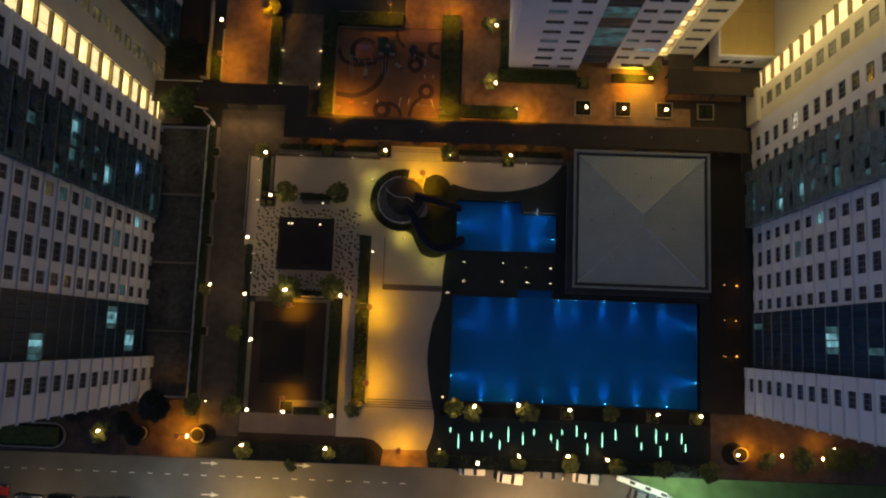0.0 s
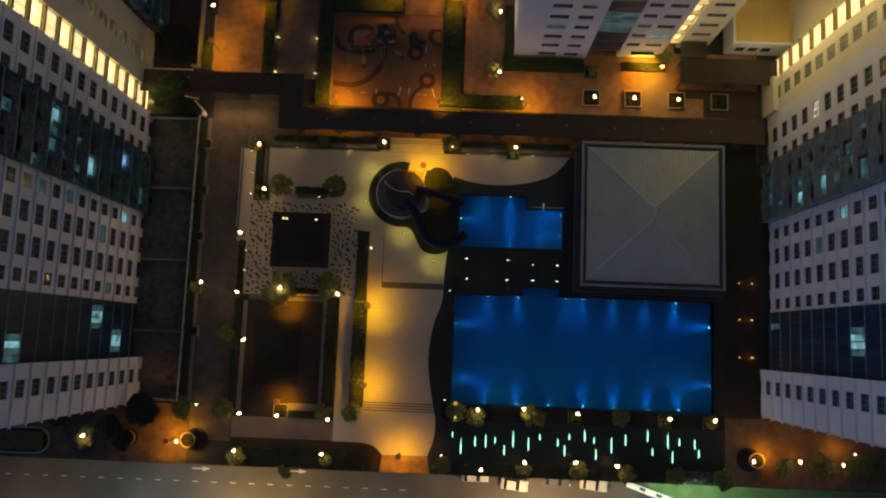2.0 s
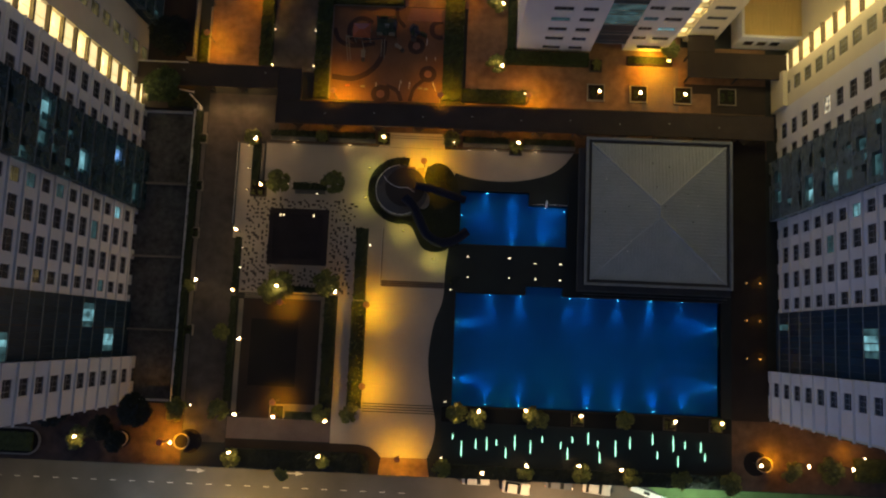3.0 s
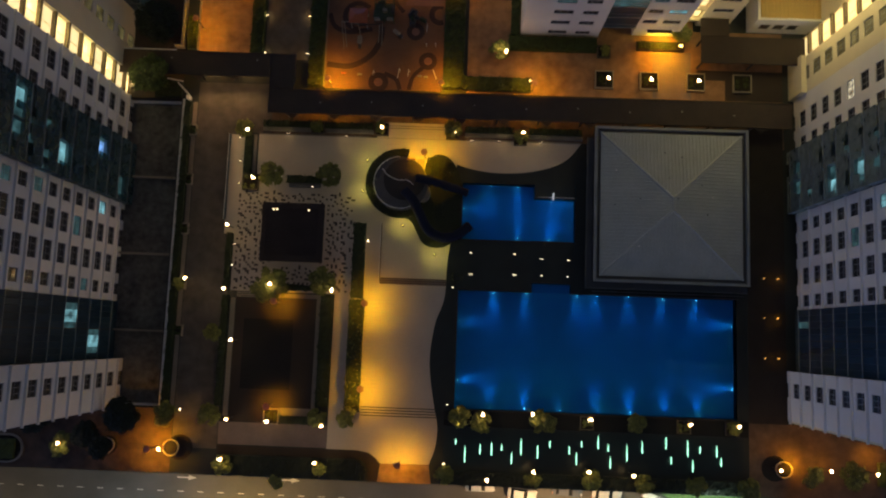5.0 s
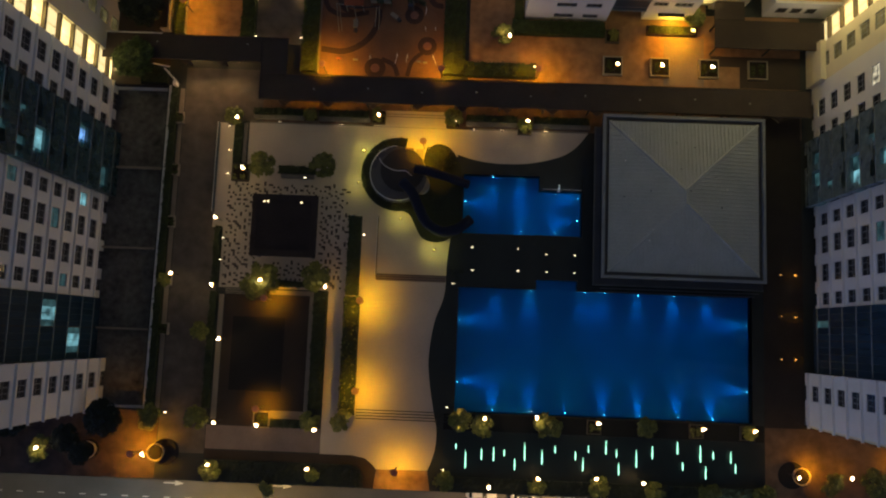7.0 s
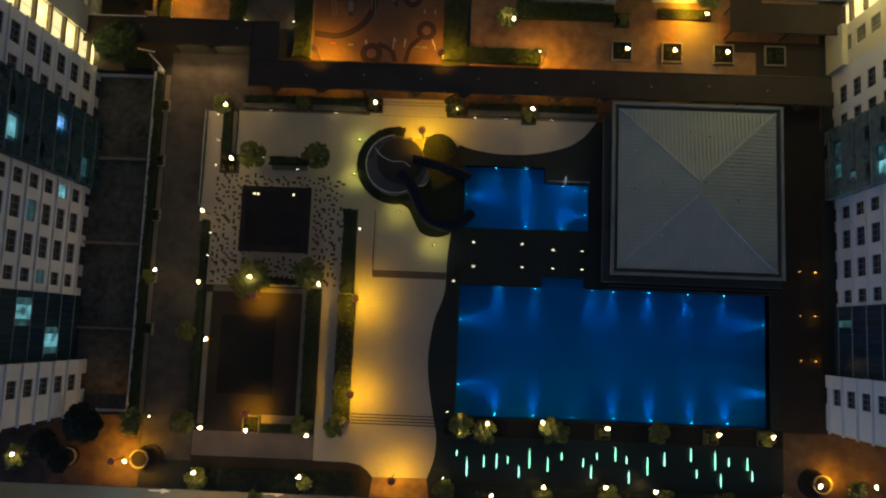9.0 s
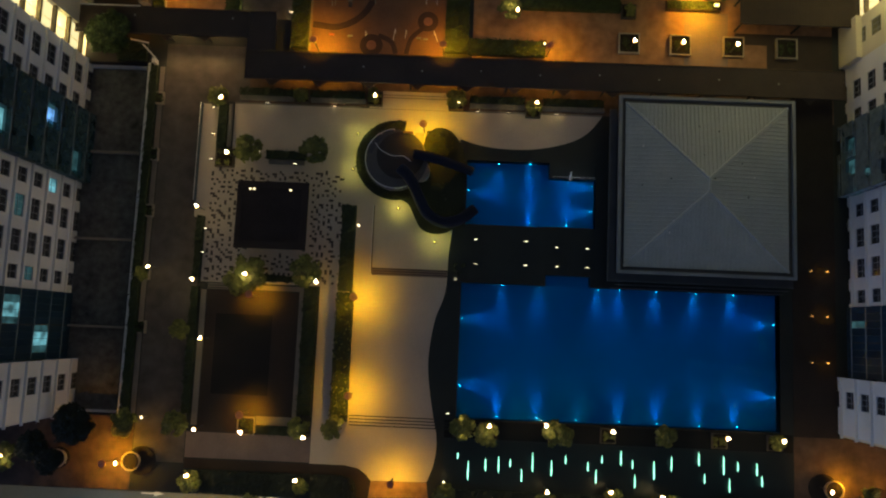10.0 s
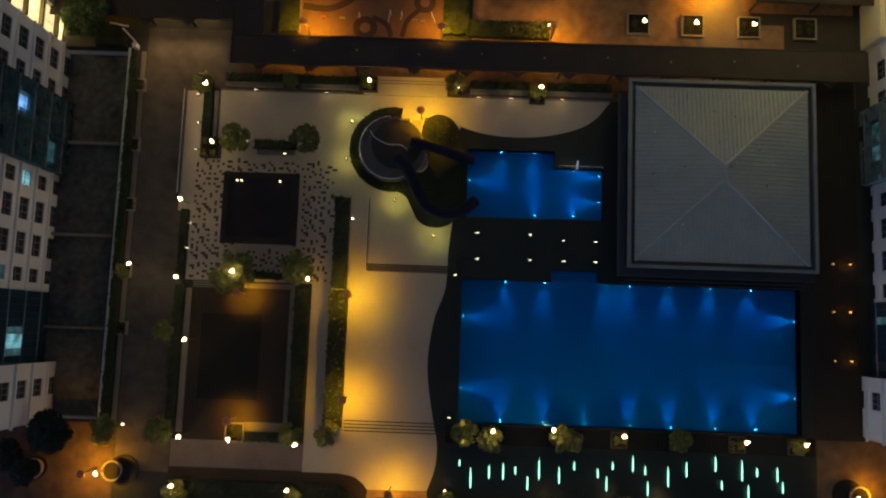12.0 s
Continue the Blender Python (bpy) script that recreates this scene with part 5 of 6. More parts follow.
for x, y, wt in ((1.5, 8.9, 2), (1.4, 12.0, 2), (7.7, 9.0, 2), (7.7, 12.0, 2), (11.65, 9.0, 3), (11.6, 11.4, 3), (15.4, 9.0, 3), (15.4, 11.4, 3), (-26.0, 28.6, 5), (-17.4, 28.5, 5), (1.0, 28.5, 5), (5.0, 28.5, 5), (11.1, 28.55, 5), (-33.0, 27.8, 5), (-32.75, 24.3, 5), (-32.75, 21.0, 5), (-32.9, 9.0, 2), (-32.8, 12.0, 2), (-1.0, 6.9, 3), (-1.2, -9.6, 3), (-30.2, 46.7, 14), (-23.8, 46.7, 14), (-30.2, 40.9, 14), (-23.8, 40.9, 14), (45.2, 9.76, 7), (45.1, 4.15, 7), (45.1, -1.5, 7), (-22.0, 20.8, 2)):
    ob = thing("step_light", "small square housed path light", "path light", x, y, 0.03, "path lights")
    part("housing", ledhouse, None, ob)
    part("lens", ledme_o if x > 44 else ledme_n if 28 < y < 29 else ledme, None, ob, at=(0, -0.02, 0.35))
    if wt > 3:
        lamp("POINT", x, y - 0.05, 0.7, wt * 1.6, ORANGE if x > 44 else WARM, radius=0.06)
for x, y in ((43.2, 9.76), (43.2, 4.15), (43.2, -1.5)):
    ob = thing("step_light", "small dim square path light", "path light", x, y, 0.03, "path lights")
    part("housing", ledhouse, None, ob)
    part("lens", ledme_d, None, ob, at=(0, -0.02, 0.35))

for x, y, wt in ((46.6, -15.8, 420), (50.9, -15.6, 70), (57.2, -14.6, 150), (-41.0, -15.6, 200)):
    lamp("POINT", x, y, 1.5, wt, ORANGE, radius=0.3)

# ---- lit tubes over the black basin ----
TUBES = [(0.2, -14.6, 0.8), (1.5, -16.3, 2.3), (3.6, -15.5, 1.5), (5.2, -15.4, 1.9), (6.6, -15.2, 0.9), (8.0, -16.6, 1.5), (9.3, -15.0, 2.3), (11.6, -15.6, 1.9), (13.3, -14.5, 1.0), (16.0, -15.2, 1.1), (17.0, -16.3, 1.7), (17.7, -14.3, 0.9)]
TUBES += [(20.0, -14.0, 1.8), (21.4, -14.7, 1.0), (21.7, -16.7, 1.6), (24.0, -15.3, 2.3), (26.1, -14.4, 1.7), (29.4, -13.7, 1.7), (30.1, -16.0, 1.1), (32.4, -14.3, 2.3), (33.1, -16.7, 1.7), (34.1, -14.4, 1.1), (36.4, -14.6, 1.6), (37.0, -16.0, 1.3)]
for x, y, ln in TUBES:
    ob = thing("light_tube", "slim glowing mint tube over black water", "light tube", x, y, 0.03, "glowing tubes")
    part("tube", tube([(0, -ln / 2, 0.3), (0, -ln * 0.42, 0.3), (0, -ln * 0.1, 0.3), (0, ln * 0.3, 0.3), (0, ln / 2, 0.3)], [0.03, 0.06, 0.075, 0.05, 0.015], 8), G_NEON, ob)
    for s in (-0.35, 0.35):
        part("foot", boxes((-0.05, 0.05, s * ln - 0.04, s * ln + 0.04, 0, 0.22)), M_DARKM, ob)

# ---- slide island ----
bed_line = [(p.x, p.y) for p in curve_pts([(*p, 0) for p in [(-9.0, 16.9), (-7.4, 16.2), (-6.5, 14.6), (-5.7, 13.2), (-4.6, 12.6), (-3.2, 12.5), (-1.8, 13.0), (-1.2, 14.0), (-0.5, 14.2), (-0.4, 22.0), (-0.9, 24.0), (-2.0, 25.6), (-3.4, 26.2), (-4.6, 25.9), (-5.6, 24.4), (-6.0, 20.5)]], 4)]
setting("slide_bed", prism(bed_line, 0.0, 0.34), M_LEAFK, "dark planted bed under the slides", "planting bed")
rim = [*ring(-9.1, 21.7, 5.1, 26, a0=78, a1=292), *ring(-9.1, 21.7, 4.05, 26, a0=78, a1=292)[::-1]]
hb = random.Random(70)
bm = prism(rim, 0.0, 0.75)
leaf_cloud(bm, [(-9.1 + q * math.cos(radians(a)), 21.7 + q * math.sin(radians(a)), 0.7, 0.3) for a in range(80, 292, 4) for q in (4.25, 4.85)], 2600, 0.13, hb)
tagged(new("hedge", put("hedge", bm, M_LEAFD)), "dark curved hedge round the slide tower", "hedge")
isl = thing("slide_tower", "round grey slide tower with dark blue tube slides", "water slide", -9.0, 21.4, 0)
part("platform", lathe([(3.3, 0.0), (3.45, 0.3), (3.9, 1.7), (3.9, 2.0), (3.6, 2.05), (0.05, 2.05)], 36), M_TOWER, isl)
part("inner_deck", prism(ring(0.55, 0.55, 3.0, 30), 2.05, 2.12), M_INNER, isl)
# flat dark arc paints the shade on the platform's stair side
dark_arc = ring(0, 0, 3.86, 20, a0=70, a1=168) + ring(0, 0, 3.1, 20, a0=70, a1=168)[::-1]
part("stair_well", prism(dark_arc, 2.05, 2.09), M_GUTTER, isl, "dark arc shading the stair side of the platform")
part("rail", tube([(3.75 * math.cos(radians(a)), 3.75 * math.sin(radians(a)), 2.75) for a in range(95, 300, 8)], 0.05, 6), M_STEEL, isl, "bright curved steel rail")
part("rail", tube(curve_pts([(-2.6, 1.9, 2.9), (-1.9, 1.0, 2.9), (-0.4, 0.3, 2.9), (1.0, 0.3, 2.9), (1.9, -0.3, 2.9)], 5), 0.05, 6), M_STEEL, isl, "bright curved steel rail")
for a in range(95, 300, 26):
    part("rail_post", tube([(3.75 * math.cos(radians(a)), 3.75 * math.sin(radians(a)), 2.0), (3.75 * math.cos(radians(a)), 3.75 * math.sin(radians(a)), 2.75)], 0.04, 6), M_STEEL, isl)
part("slide_tube", tube(curve_pts([(2.2, 0.6, 3.1), (4.6, 0.3, 2.5), (7.0, -0.2, 1.6), (9.6, -0.8, 0.6)], 6), 0.6, 16), M_SLIDE, isl, "dark blue straight tube slide", True)
part("slide_tube", tube(curve_pts([(0.6, -1.2, 3.2), (2.0, -2.6, 3.1), (3.0, -4.6, 2.7), (4.2, -6.6, 2.1), (6.2, -7.6, 1.6), (8.4, -7.0, 1.1), (10.1, -5.6, 0.6)], 6), 0.7, 16), M_SLIDE, isl, "dark blue curved tube slide", True)
part("stair", boxes(*((2.1 + 0.02 * i, 3.3, 2.2 + 0.35 * i, 2.55 + 0.35 * i, 0.2, 2.0 - 0.35 * i) for i in range(5))), M_POT, isl, "pale stair up to the platform")
part("gate_panel", boxes((0.8, 2.0, 3.4, 3.55, 2.0, 2.6)), M_BRICK, isl)
part("landing", prism(ring(3.2, -1.1, 1.1, 14, 1.0, 1.2), 0.4, 1.4), M_POT, isl)
hb = random.Random(77)
bm = bmesh.new()
leaf_cloud(bm, [(hb.uniform(-4.6, -1.4), hb.uniform(12.8, 20.0), 0.4, 0.5) for _ in range(16)] + [(hb.uniform(-1.2, 0.2), hb.uniform(7.4, 9.0), 0.3, 0.4) for _ in range(5)], 420, 0.12, hb)
tagged(new("bed_plants", put("bed_plants", bm, M_LEAFD)), "low leafy plants in the slide bed", "plants", "", "stuff")

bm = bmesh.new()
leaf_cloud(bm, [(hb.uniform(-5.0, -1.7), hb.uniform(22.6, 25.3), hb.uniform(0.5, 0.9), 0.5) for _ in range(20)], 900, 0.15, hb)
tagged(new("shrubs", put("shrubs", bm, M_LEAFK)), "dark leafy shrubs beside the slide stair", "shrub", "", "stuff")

# ---- playground ----
def loop_mark(name, cx, cy, r, w, a0=0, a1=360):
    out, inn = ring(cx, cy, r, 30, a0=a0, a1=a1), ring(cx, cy, r - w, 30, a0=a0, a1=a1)
    bm = bmesh.new()
    n = 30 if a1 - a0 >= 360 else 29
    zr = 0.044 + 0.0012 * (int(abs(cx * 7 + cy * 3)) % 9)
    vo, vi = [bm.verts.new((*p, zr)) for p in out], [bm.verts.new((*p, zr)) for p in inn]
    for i in range(n):
        j = (i + 1) % 30
        bm.faces.new((vi[i], vo[i], vo[j], vi[j]))
    return setting(name, bm, M_RUBD, "dark ring pattern in the rubber floor", "marking")


def band(name, ctrl, w, z):
    """A flat ribbon let into the floor along a curve."""
    ps = curve_pts([(*p, 0) for p in ctrl], 6)
    bm = bmesh.new()
    rows = []
    for i, p in enumerate(ps):
        d = (ps[min(i + 1, len(ps) - 1)] - ps[max(i - 1, 0)]).normalized()
        u = Vector((-d.y, d.x, 0)) * w / 2
        rows.append((bm.verts.new((p.x - u.x, p.y - u.y, z)), bm.verts.new((p.x + u.x, p.y + u.y, z))))
    for (a, b), (c, d) in zip(rows, rows[1:]):
        bm.faces.new((a, c, d, b))
    return setting(name, bm, M_RUBD, "dark curved band in the rubber floor", "marking")


for a in ((-5.9, 40.4, 1.35, 0.75), (-13.15, 36.95, 1.5, 0.85), (-7.9, 44.9, 1.35, 0.75), (-4.3, 47.7, 1.7, 0.8, 70, 290), (-16.55, 47.1, 2.4, 0.75, 40, 270)):
    loop_mark("floor_ring", *a)
for i, (c, w) in enumerate((([(-20.9, 39.5), (-17.5, 39.3), (-14.7, 40.8), (-13.2, 43.2), (-12.9, 45.6)], 0.85), ([(-6.6, 39.4), (-8.0, 38.0), (-8.6, 35.9)], 0.6), ([(-12.3, 38.3), (-10.6, 37.5), (-9.9, 35.9)], 0.65), ([(-20.9, 47.4), (-20.0, 45.4), (-17.8, 44.6), (-14.4, 45.1)], 0.7), ([(-11.2, 51.0), (-11.0, 49.4), (-9.8, 47.9)], 0.6))):
    band("floor_band", c, w, 0.056 + 0.0012 * i)
for x, y, r in ((-5.9, 40.4, 0.58), (-13.15, 36.95, 0.62), (-7.9, 44.9, 0.58)):
    setting("floor_spot", prism(ring(x, y, r, 24), 0.03, 0.052), M_PINK, "pink round spot in the rubber floor", "marking")
setting("floor_patch", prism([(-9.6, 49.0), (-3.7, 49.0), (-3.7, 51.1), (-9.0, 51.1)], 0.03, 0.053), M_PINK, "pink corner patch of the rubber floor", "marking")
pg = thing("swing_set", "metal play tower with an orange red roof and swings", "play equipment", -15.0, 45.6, 0.05)
bm = bmesh.new()
lo = [bm.verts.new(p) for p in ((-2.6, -0.6, 2.3), (0.1, -0.6, 2.3), (0.1, 1.7, 2.3), (-2.6, 1.7, 2.3))]
hi = [bm.verts.new(p) for p in ((-1.6, 0.5, 3.0), (-0.9, 0.5, 3.0))]
for f in ((lo[0], lo[1], hi[1], hi[0]), (lo[1], lo[2], hi[1]), (lo[2], lo[3], hi[0], hi[1]), (lo[3], lo[0], hi[0]), (lo[3], lo[2], lo[1], lo[0])):
    bm.faces.new(f)
part("roof_panel", bm, M_RED, pg, "orange red hipped plastic roof")
for x in (-2.4, -0.1):
    for y in (-0.4, 1.5):
        part("post", tube([(x, y, 0), (x, y, 2.3)], 0.07, 8), M_GREY, pg)
part("deck", soft_box(-2.4, -0.1, -0.4, 1.5, 1.2, 1.32, 0.03), M_GUTTER, pg)
part("top_bar", tube([(-1.2, -0.9, 2.1), (2.3, -0.5, 2.1)], 0.09, 8), M_DARKM, pg)
part("top_bar", tube([(-3.6, -0.3, 2.1), (-1.2, -0.6, 2.1)], 0.06, 8), M_GREY, pg)
for x0, y0, x1, y1 in ((-3.7, -0.2, -3.5, -3.6), (-3.3, -0.4, -3.1, -3.4), (-1.2, -0.8, -0.9, -2.6), (2.3, -0.6, 2.1, -3.0), (1.9, -0.7, 1.6, -2.6)):
    part("swing_bar", tube([(x0, y0, 2.1), (x1, y1, 0.05)], 0.05, 8), M_GREY, pg)
part("slide_chute", soft_box(-1.5, -0.8, -3.0, -1.7, 0.3, 0.6, 0.1), M_GREY, pg)
part("slide_foot", soft_box(-1.4, -0.9, -3.6, -3.0, 0.0, 0.4, 0.08), M_GUTTER, pg)
tw = thing("play_tower", "dark green play tower with pale panels and rungs", "play equipment", -12.6, 47.2, 0.05)
for x in (-1.4, 0.0, 1.4):
    for y in (-1.1, 1.4):
        part("post", tube([(x, y, 0), (x, y, 2.6)], 0.07, 8), M_PLAYG, tw)
part("deck", soft_box(-1.5, 1.5, -1.2, 1.5, 1.1, 1.22, 0.03), M_PLAYG, tw)
for i in range(5):
    part("rung", tube([(-1.4, -0.9 + 0.55 * i, 2.4), (1.4, -0.9 + 0.55 * i, 2.4)], 0.06, 6), M_PLAYG, tw)
for x, y, w, h, mm in ((-1.0, -1.2, 0.8, 0.3, M_GREY), (0.9, -1.2, 0.9, 0.35, M_GREY), (-0.4, 1.5, 1.1, 0.3, M_PLAYG), (1.3, 0.3, 0.35, 1.2, M_GUTTER), (0.1, 0.2, 0.6, 0.6, M_GREY)):
    part("panel", soft_box(x - w / 2, x + w / 2, y - h / 2, y + h / 2, 1.3, 2.0, 0.05), mm, tw)
cl = thing("climbing_cluster", "low cluster of dark and pale climbing panels", "play equipment", -8.3, 46.9, 0.05)
cr = random.Random(31)
for i in range(11):
    a, q = cr.uniform(0, 6.28), cr.uniform(0.2, 1.6)
    pn = part("panel", soft_box(-cr.uniform(0.25, 0.55), cr.uniform(0.25, 0.55), -0.2, 0.2, 0.0, cr.uniform(0.7, 1.6), 0.06), (M_GREY, M_GUTTER, M_PLAYG, M_GUTTER)[i % 4], cl, at=(q * math.cos(a), q * 0.8 * math.sin(a), 0))
    pn.rotation_euler = (0, 0, a * 2)
for x, y, a in ((-10.6, 44.4, -35),):
    ob = thing("rocker", "small pale rocking panel with a dark foot", "play equipment", x, y, 0.05)
    ob.rotation_euler = (0, 0, radians(a))
    part("panel", soft_box(-0.7, 0.45, -0.28, 0.28, 0.5, 0.85, 0.08), M_POT, ob)
    part("foot", soft_box(0.4, 0.95, -0.25, 0.25, 0.0, 0.6, 0.06), M_GUTTER, ob)
for x0, y0, x1, y1 in ((-13.8, 38.3, -13.8, 37.6), (-10.0, 38.7, -10.2, 37.2), (-8.6, 38.6, -8.7, 37.5), (-5.0, 38.6, -4.5, 37.2), (-6.2, 45.6, -6.2, 44.4), (-6.2, 42.7, -6.2, 42.4), (-4.8, 42.7, -4.8, 42.4)):
    ob = thing("exercise_bar", "thin pale steel bar on the rubber floor", "play equipment", x0, y0, 0.05, "exercise bars")
    part("bar", tube([(0, 0, 1.3), (x1 - x0, y1 - y0, 1.3)], 0.04, 6), M_STEEL, ob)
    part("post", tube([(0, 0, 0), (0, 0, 1.3)], 0.04, 6), M_STEEL, ob)
for x, y in ((-18.3, 38.0), (-15.9, 37.9), (-7.0, 37.9), (-6.1, 37.8)):
    ob = thing("spring_rider", "small spring rider on the rubber floor", "play equipment", x, y, 0.04, "spring riders")
    part("seat", soft_box(-0.35, 0.35, -0.14, 0.14, 0.4, 0.62, 0.06), M_RED if x < -17 else M_GREY, ob)
    part("spring", tube([(0.09 * math.cos(i), 0.09 * math.sin(i), i * 0.02) for i in range(21)], 0.02, 5), M_DARKM, ob)
setting("yard_wall", boxes((-42.6, -42.3, 41.2, 55.0, -0.02, 1.2), (-43.6, -42.6, 41.2, 41.45, -0.02, 1.2)), M_POT, "pale yard wall lit by a lamp", "wall")
setting("yard_wall", boxes((-20.9, -10.2, 53.65, 53.85, 0, 0.5), (-40.45, -40.3, 41.0, 50.0, 0, 0.5)), M_POT, "low concrete edging", "wall")
rail = thing("glass_rail", "low glass rail with a bright steel cap", "railing", -34.42, 0, 0.03)
part("glass", boxes((-0.02, 0.02, 15.5, 28.2, 0.0, 0.95)), M_BGLASS, rail)
part("cap", tube([(0, 15.5, 1.0), (0, 28.2, 1.0)], 0.045, 6), M_STEEL, rail)
edge_rail = thing("plaza_rail", "thin bright steel rail on the raised plaza edge", "railing", -11.58, 0, 0.3)
part("top_bar", tube([(0, 7.3, 0.8), (0, 15.7, 0.8)], 0.035, 6), M_STEEL, edge_rail)
for i in range(6):
    part("post", tube([(0, 7.4 + 1.64 * i, 0), (0, 7.4 + 1.64 * i, 0.8)], 0.025, 6), M_STEEL, edge_rail)
gate = thing("barrier_arm", "white barrier arm beside the drive", "barrier", -41.0, 34.6, 0)
part("arm", tube([(-3.2, 1.6, 1.0), (-0.9, 1.2, 1.0)], 0.10, 6), M_WHITE, gate)
part("arm", tube([(-1.6, 1.0, 0.95), (0.2, -0.8, 0.95)], 0.10, 6), M_WHITE, gate)
part("post", boxes((-0.2, 0.25, -1.4, -0.8, 0, 1.1)), M_WHITE, gate)
grab = thing("grab_rail", "thin bright steel grab rail on the pool ledge", "railing", 10.9, 20.35, 0.02)
part("bar", tube([(0, 0, 0.6), (5.2, 0, 0.6)], 0.022, 6), M_STEEL, grab)
for i in range(4):
    part("post", tube([(1.7 * i + 0.05, 0, 0), (1.7 * i + 0.05, 0, 0.6)], 0.02, 6), M_STEEL, grab)
jet = thing("water_spout", "small white water spout at the pool edge", "fountain", 13.05, 20.6, 0.0)
part("nozzle", lathe([(0.05, 0.0), (0.09, 0.05), (0.06, 0.5), (0.04, 0.55)], 10), M_STEEL, jet)
bm = bmesh.new()
jr = random.Random(4)
for i in range(90):
    t_ = jr.random()
    c = Vector((jr.gauss(0, 0.03 + 0.05 * t_), 0.30 - 0.85 * t_ + jr.gauss(0, 0.03), 0.75 + 0.5 * t_ - 1.25 * t_ * t_))
    bmesh.ops.create_icosphere(bm, subdivisions=1, radius=jr.uniform(0.025, 0.06), matrix=Matrix.Translation(c))
tagged(part("spray", bm, M_FOAM, jet, "white splashing water"), kind="stuff")
lamp("POINT", 13.05, 20.2, 1.6, 13, (0.9, 0.95, 1.0), radius=0.1)

# ---- parked cars ----
def make_car(paint, label, x, y, rot):
    ob = thing("car", label, "car", 0, 0, 0, "parked cars")
    bm = bmesh.new()
    prof = [(-2.15, 0.35), (-2.2, 0.75), (-2.05, 0.92), (-1.2, 0.98), (1.0, 0.95), (1.9, 0.82), (2.15, 0.65), (2.15, 0.35)]
    L_, R_ = [bm.verts.new((px, -0.87, pz)) for px, pz in prof], [bm.verts.new((px, 0.87, pz)) for px, pz in prof]
    bm.faces.new(L_)
    bm.faces.new(R_[::-1])
    for i in range(len(prof)):
        j = (i + 1) % len(prof)
        bm.faces.new((L_[j], L_[i], R_[i], R_[j]))
    bmesh.ops.recalc_face_normals(bm, faces=bm.faces[:])
    bmesh.ops.bevel(bm, geom=bm.edges[:], offset=0.15, segments=3, affect="EDGES")
    body = part("body", bm, paint, ob)

    def cab(x0, x1, x2, x3, z0, z1, w0, w1):
        b = bmesh.new()
        v = [b.verts.new(p) for p in ((x0, -w0, z0), (x3, -w0, z0), (x3, w0, z0), (x0, w0, z0), (x1, -w1, z1), (x2, -w1, z1), (x2, w1, z1), (x1, w1, z1))]
        for f in ((3, 2, 1, 0), (4, 5, 6, 7), (0, 1, 5, 4), (1, 2, 6, 5), (2, 3, 7, 6), (3, 0, 4, 7)):
            b.faces.new([v[i] for i in f])
        return b
    part("windows", cab(-1.72, -1.30, 0.15, 0.80, 0.93, 1.40, 0.78, 0.64), M_CARGL, ob, "dark car windows")
    rb = cab(-1.34, -1.27, 0.10, 0.17, 1.38, 1.47, 0.69, 0.64)
    bmesh.ops.bevel(rb, geom=rb.edges[:], offset=0.025, segments=2, affect="EDGES")
    part("roof", rb, paint, ob)
    for wx in (-1.35, 1.35):
        for wy in (-0.82, 0.82):
            wb = lathe([(0.1, -0.1), (0.3, -0.1), (0.32, -0.06), (0.32, 0.06), (0.3, 0.1), (0.1, 0.1)], 16)
            wb.transform(Matrix.Rotation(math.pi / 2, 4, "X"))
            w = part("wheel", wb, M_TYRE, ob, at=(wx, wy, 0.32))
            hb_ = lathe([(0.02, -0.115), (0.19, -0.112), (0.19, 0.112), (0.02, 0.115)], 12)
            hb_.transform(Matrix.Rotation(math.pi / 2, 4, "X"))
            part("rim", hb_, M_STEEL, w)
    for wy in (-0.62, 0.62):
        part("headlight", soft_box(2.08, 2.17, wy - 0.18, wy + 0.18, 0.62, 0.74, 0.02), M_WHITE, ob)
        part("tail_light", soft_box(-2.21, -2.13, wy - 0.16, wy + 0.16, 0.72, 0.84, 0.02), M_RED, ob)
    ob.location, ob.rotation_euler = (x, y, -8.5), (0, 0, radians(rot))
    return ob


for paint, label, x, y, rot in ((M_CARW, "white saloon car parked by the kerb", 10.4, -23.1, -6), (M_CARW, "white hatchback car parked by the kerb", 23.0, -22.6, -7), (M_CARG, "grey car parked by the wall", 17.1, -22.1, -3), (M_CARW, "white car parked close to the wall", 4.1, -22.0, 0), (M_CARG, "grey car parked beside the ramp", 32.6, -25.2, -14), (M_CARR, "red car in the parking row", -74.2, -29.9, 90), (M_CARW, "white car in the parking row", -69.9, -30.1, 0), (M_CARK, "black car in the parking row", -64.6, -29.9, 0), (M_CARW, "white car in the parking row", -59.2, -30.2, 0), (M_CARK, "black car in the parking row", -54.0, -29.8, 0), (M_CARW, "white car in the parking row", -48.6, -30.3, 0)):
    make_car(paint, label, x, y, rot)

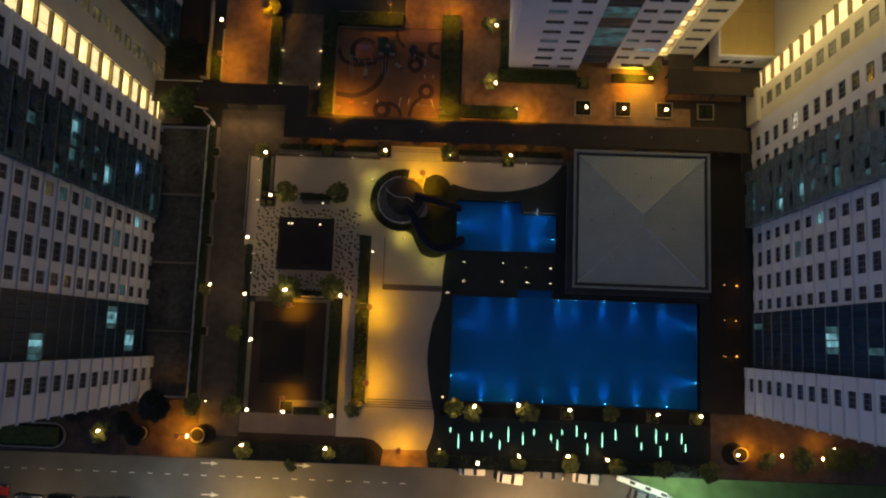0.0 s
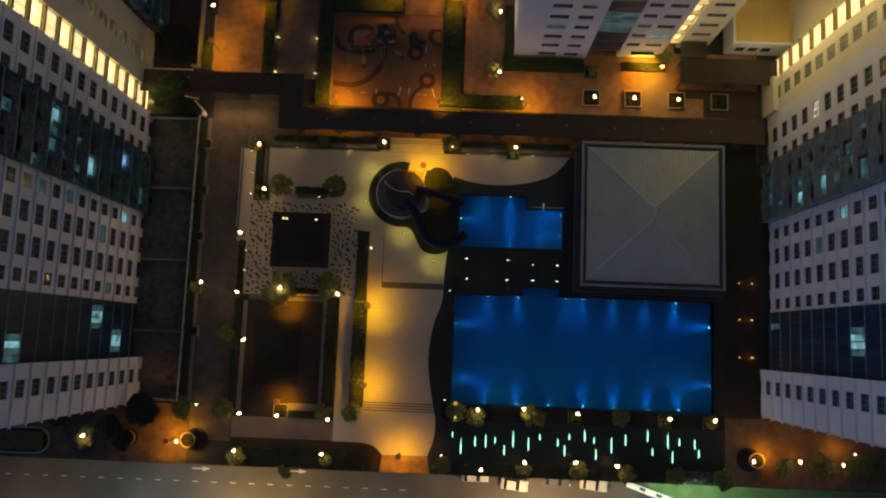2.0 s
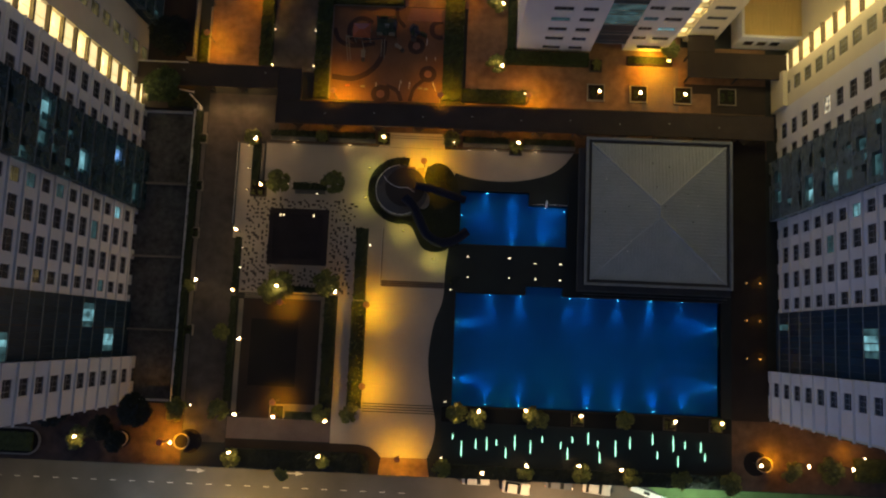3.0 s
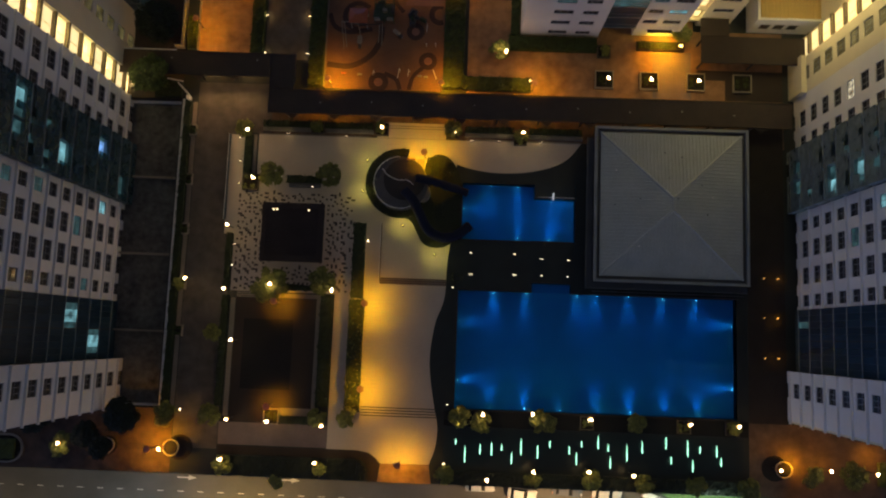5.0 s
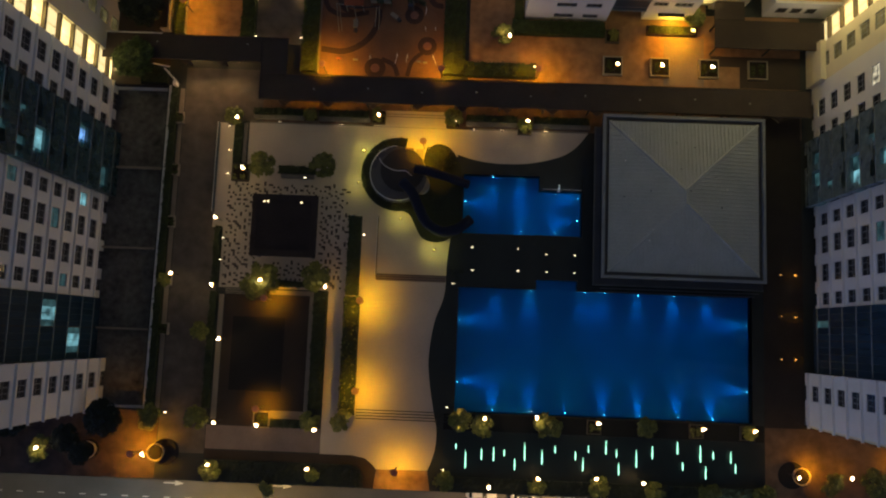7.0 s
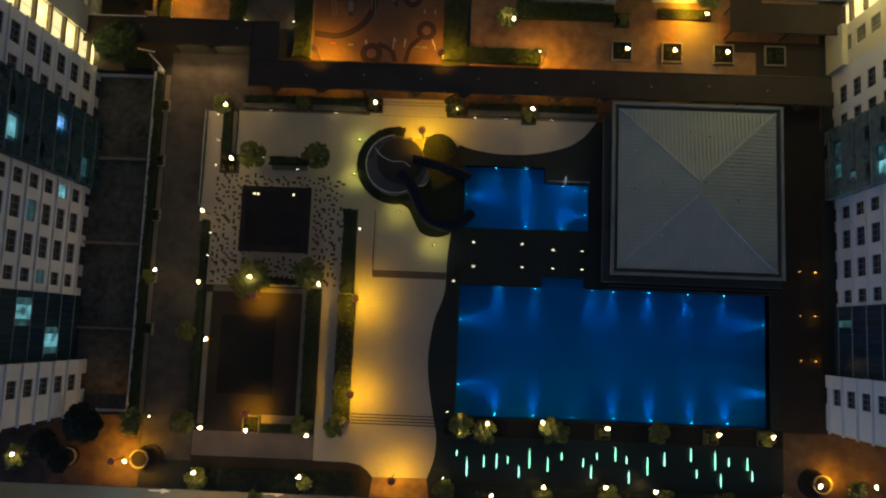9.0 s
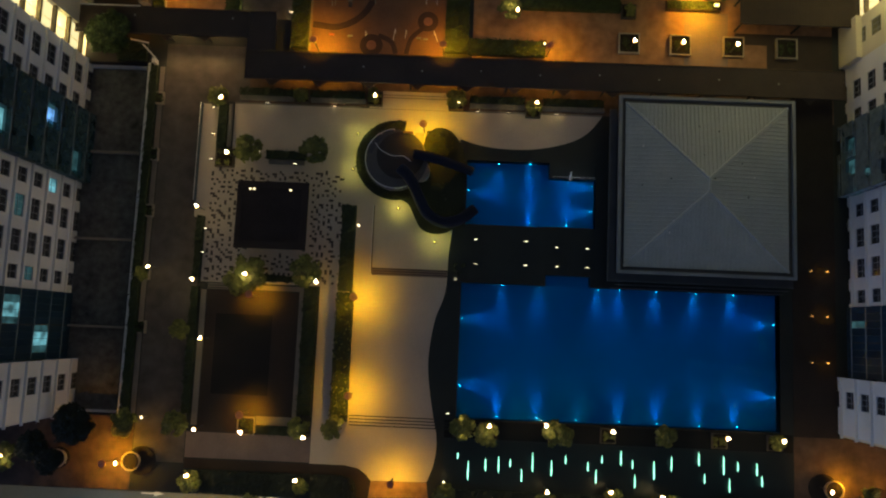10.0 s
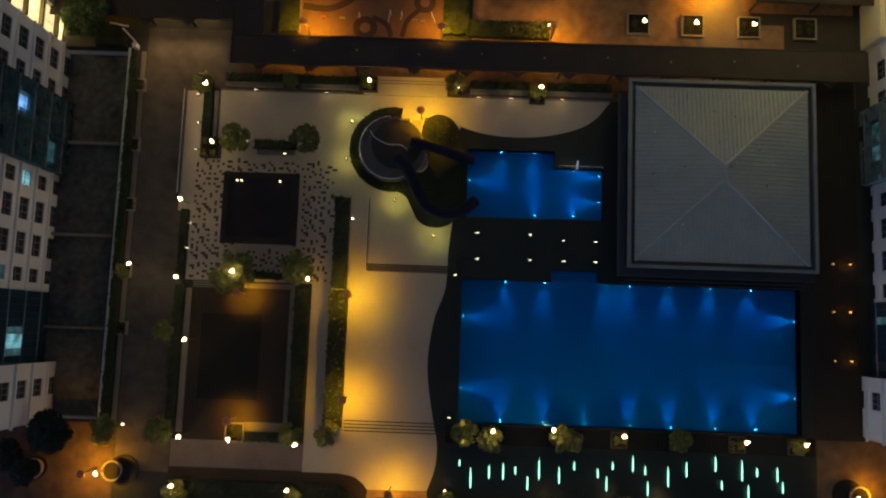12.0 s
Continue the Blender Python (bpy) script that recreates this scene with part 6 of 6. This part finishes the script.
# street lamps below the podium wall
for x, y, wt, col in ((-31.0, -30.0, 9000, (1.0, 0.64, 0.2)), (-45.5, -31.0, 2400, (0.5, 0.80, 1.0)), (14.0, -30.5, 15000, (1.0, 0.62, 0.28)), (36.5, -24.6, 4500, (0.75, 1.0, 0.78)), (-66.0, -34.0, 2200, (1.0, 0.75, 0.4)), (-10.0, -34.0, 1500, (0.9, 0.9, 0.95))):
    ob = thing("road_lamp", "tall steel road lamp beside the street", "street lamp", x, y, -8.5, "road lamps")
    part("pole", tube([(0, 0, 0), (0, 0, 10.4)], [0.12, 0.08], 8), M_STEEL, ob)
    part("head", soft_box(-0.3, 0.3, -0.2, 0.9, 10.4, 10.52, 0.04), M_STEEL, ob)
    lamp("SPOT", x, y + 0.6, 1.7, wt * 1.15, col, cone=165, blend=0.4, radius=0.3)

# ---- dark tiles scattered over the plaza ----
rg = random.Random(21)
sizes = {k: put("tile", boxes((-0.15 * k[0], 0.15 * k[0], -0.15 * k[1], 0.15 * k[1], 0, 0.008)), M_TILE) for k in ((1, 1), (2, 1), (1, 2))}
count, taken, rest = 0, set(), bmesh.new()
for i in range(54):
    for j in range(46):
        x, y = -32.5 + 0.31 * i, 5.7 + 0.31 * j
        if -28.2 < x < -19.6 and 9.0 < y < 18.1:
            continue
        edge = min(x + 33.0, -15.9 - x, 1.0) if x > -17.5 else 1.0
        if (i, j) in taken or rg.random() > 0.44 * max(0.3, edge):
            continue
        k = rg.choice(((1, 1), (1, 1), (1, 1), (2, 1), (1, 2)))
        for a in range(k[0] + 1):
            for b in range(k[1] + 1):
                taken.add((i + a, j + b))
        px, py = x + 0.155 * (k[0] - 1), y + 0.155 * (k[1] - 1)
        if count < 300 and (i + j * 3) % 2 == 0:
            part("tile", sizes[k], None, speckle, at=(px, py, 0.03))
            count += 1
        else:
            box(rest, px - 0.15 * k[0], px + 0.15 * k[0], py - 0.15 * k[1], py + 0.15 * k[1], 0.03, 0.038)
tagged(part("tile_field", rest, M_TILE, speckle), kind="stuff")
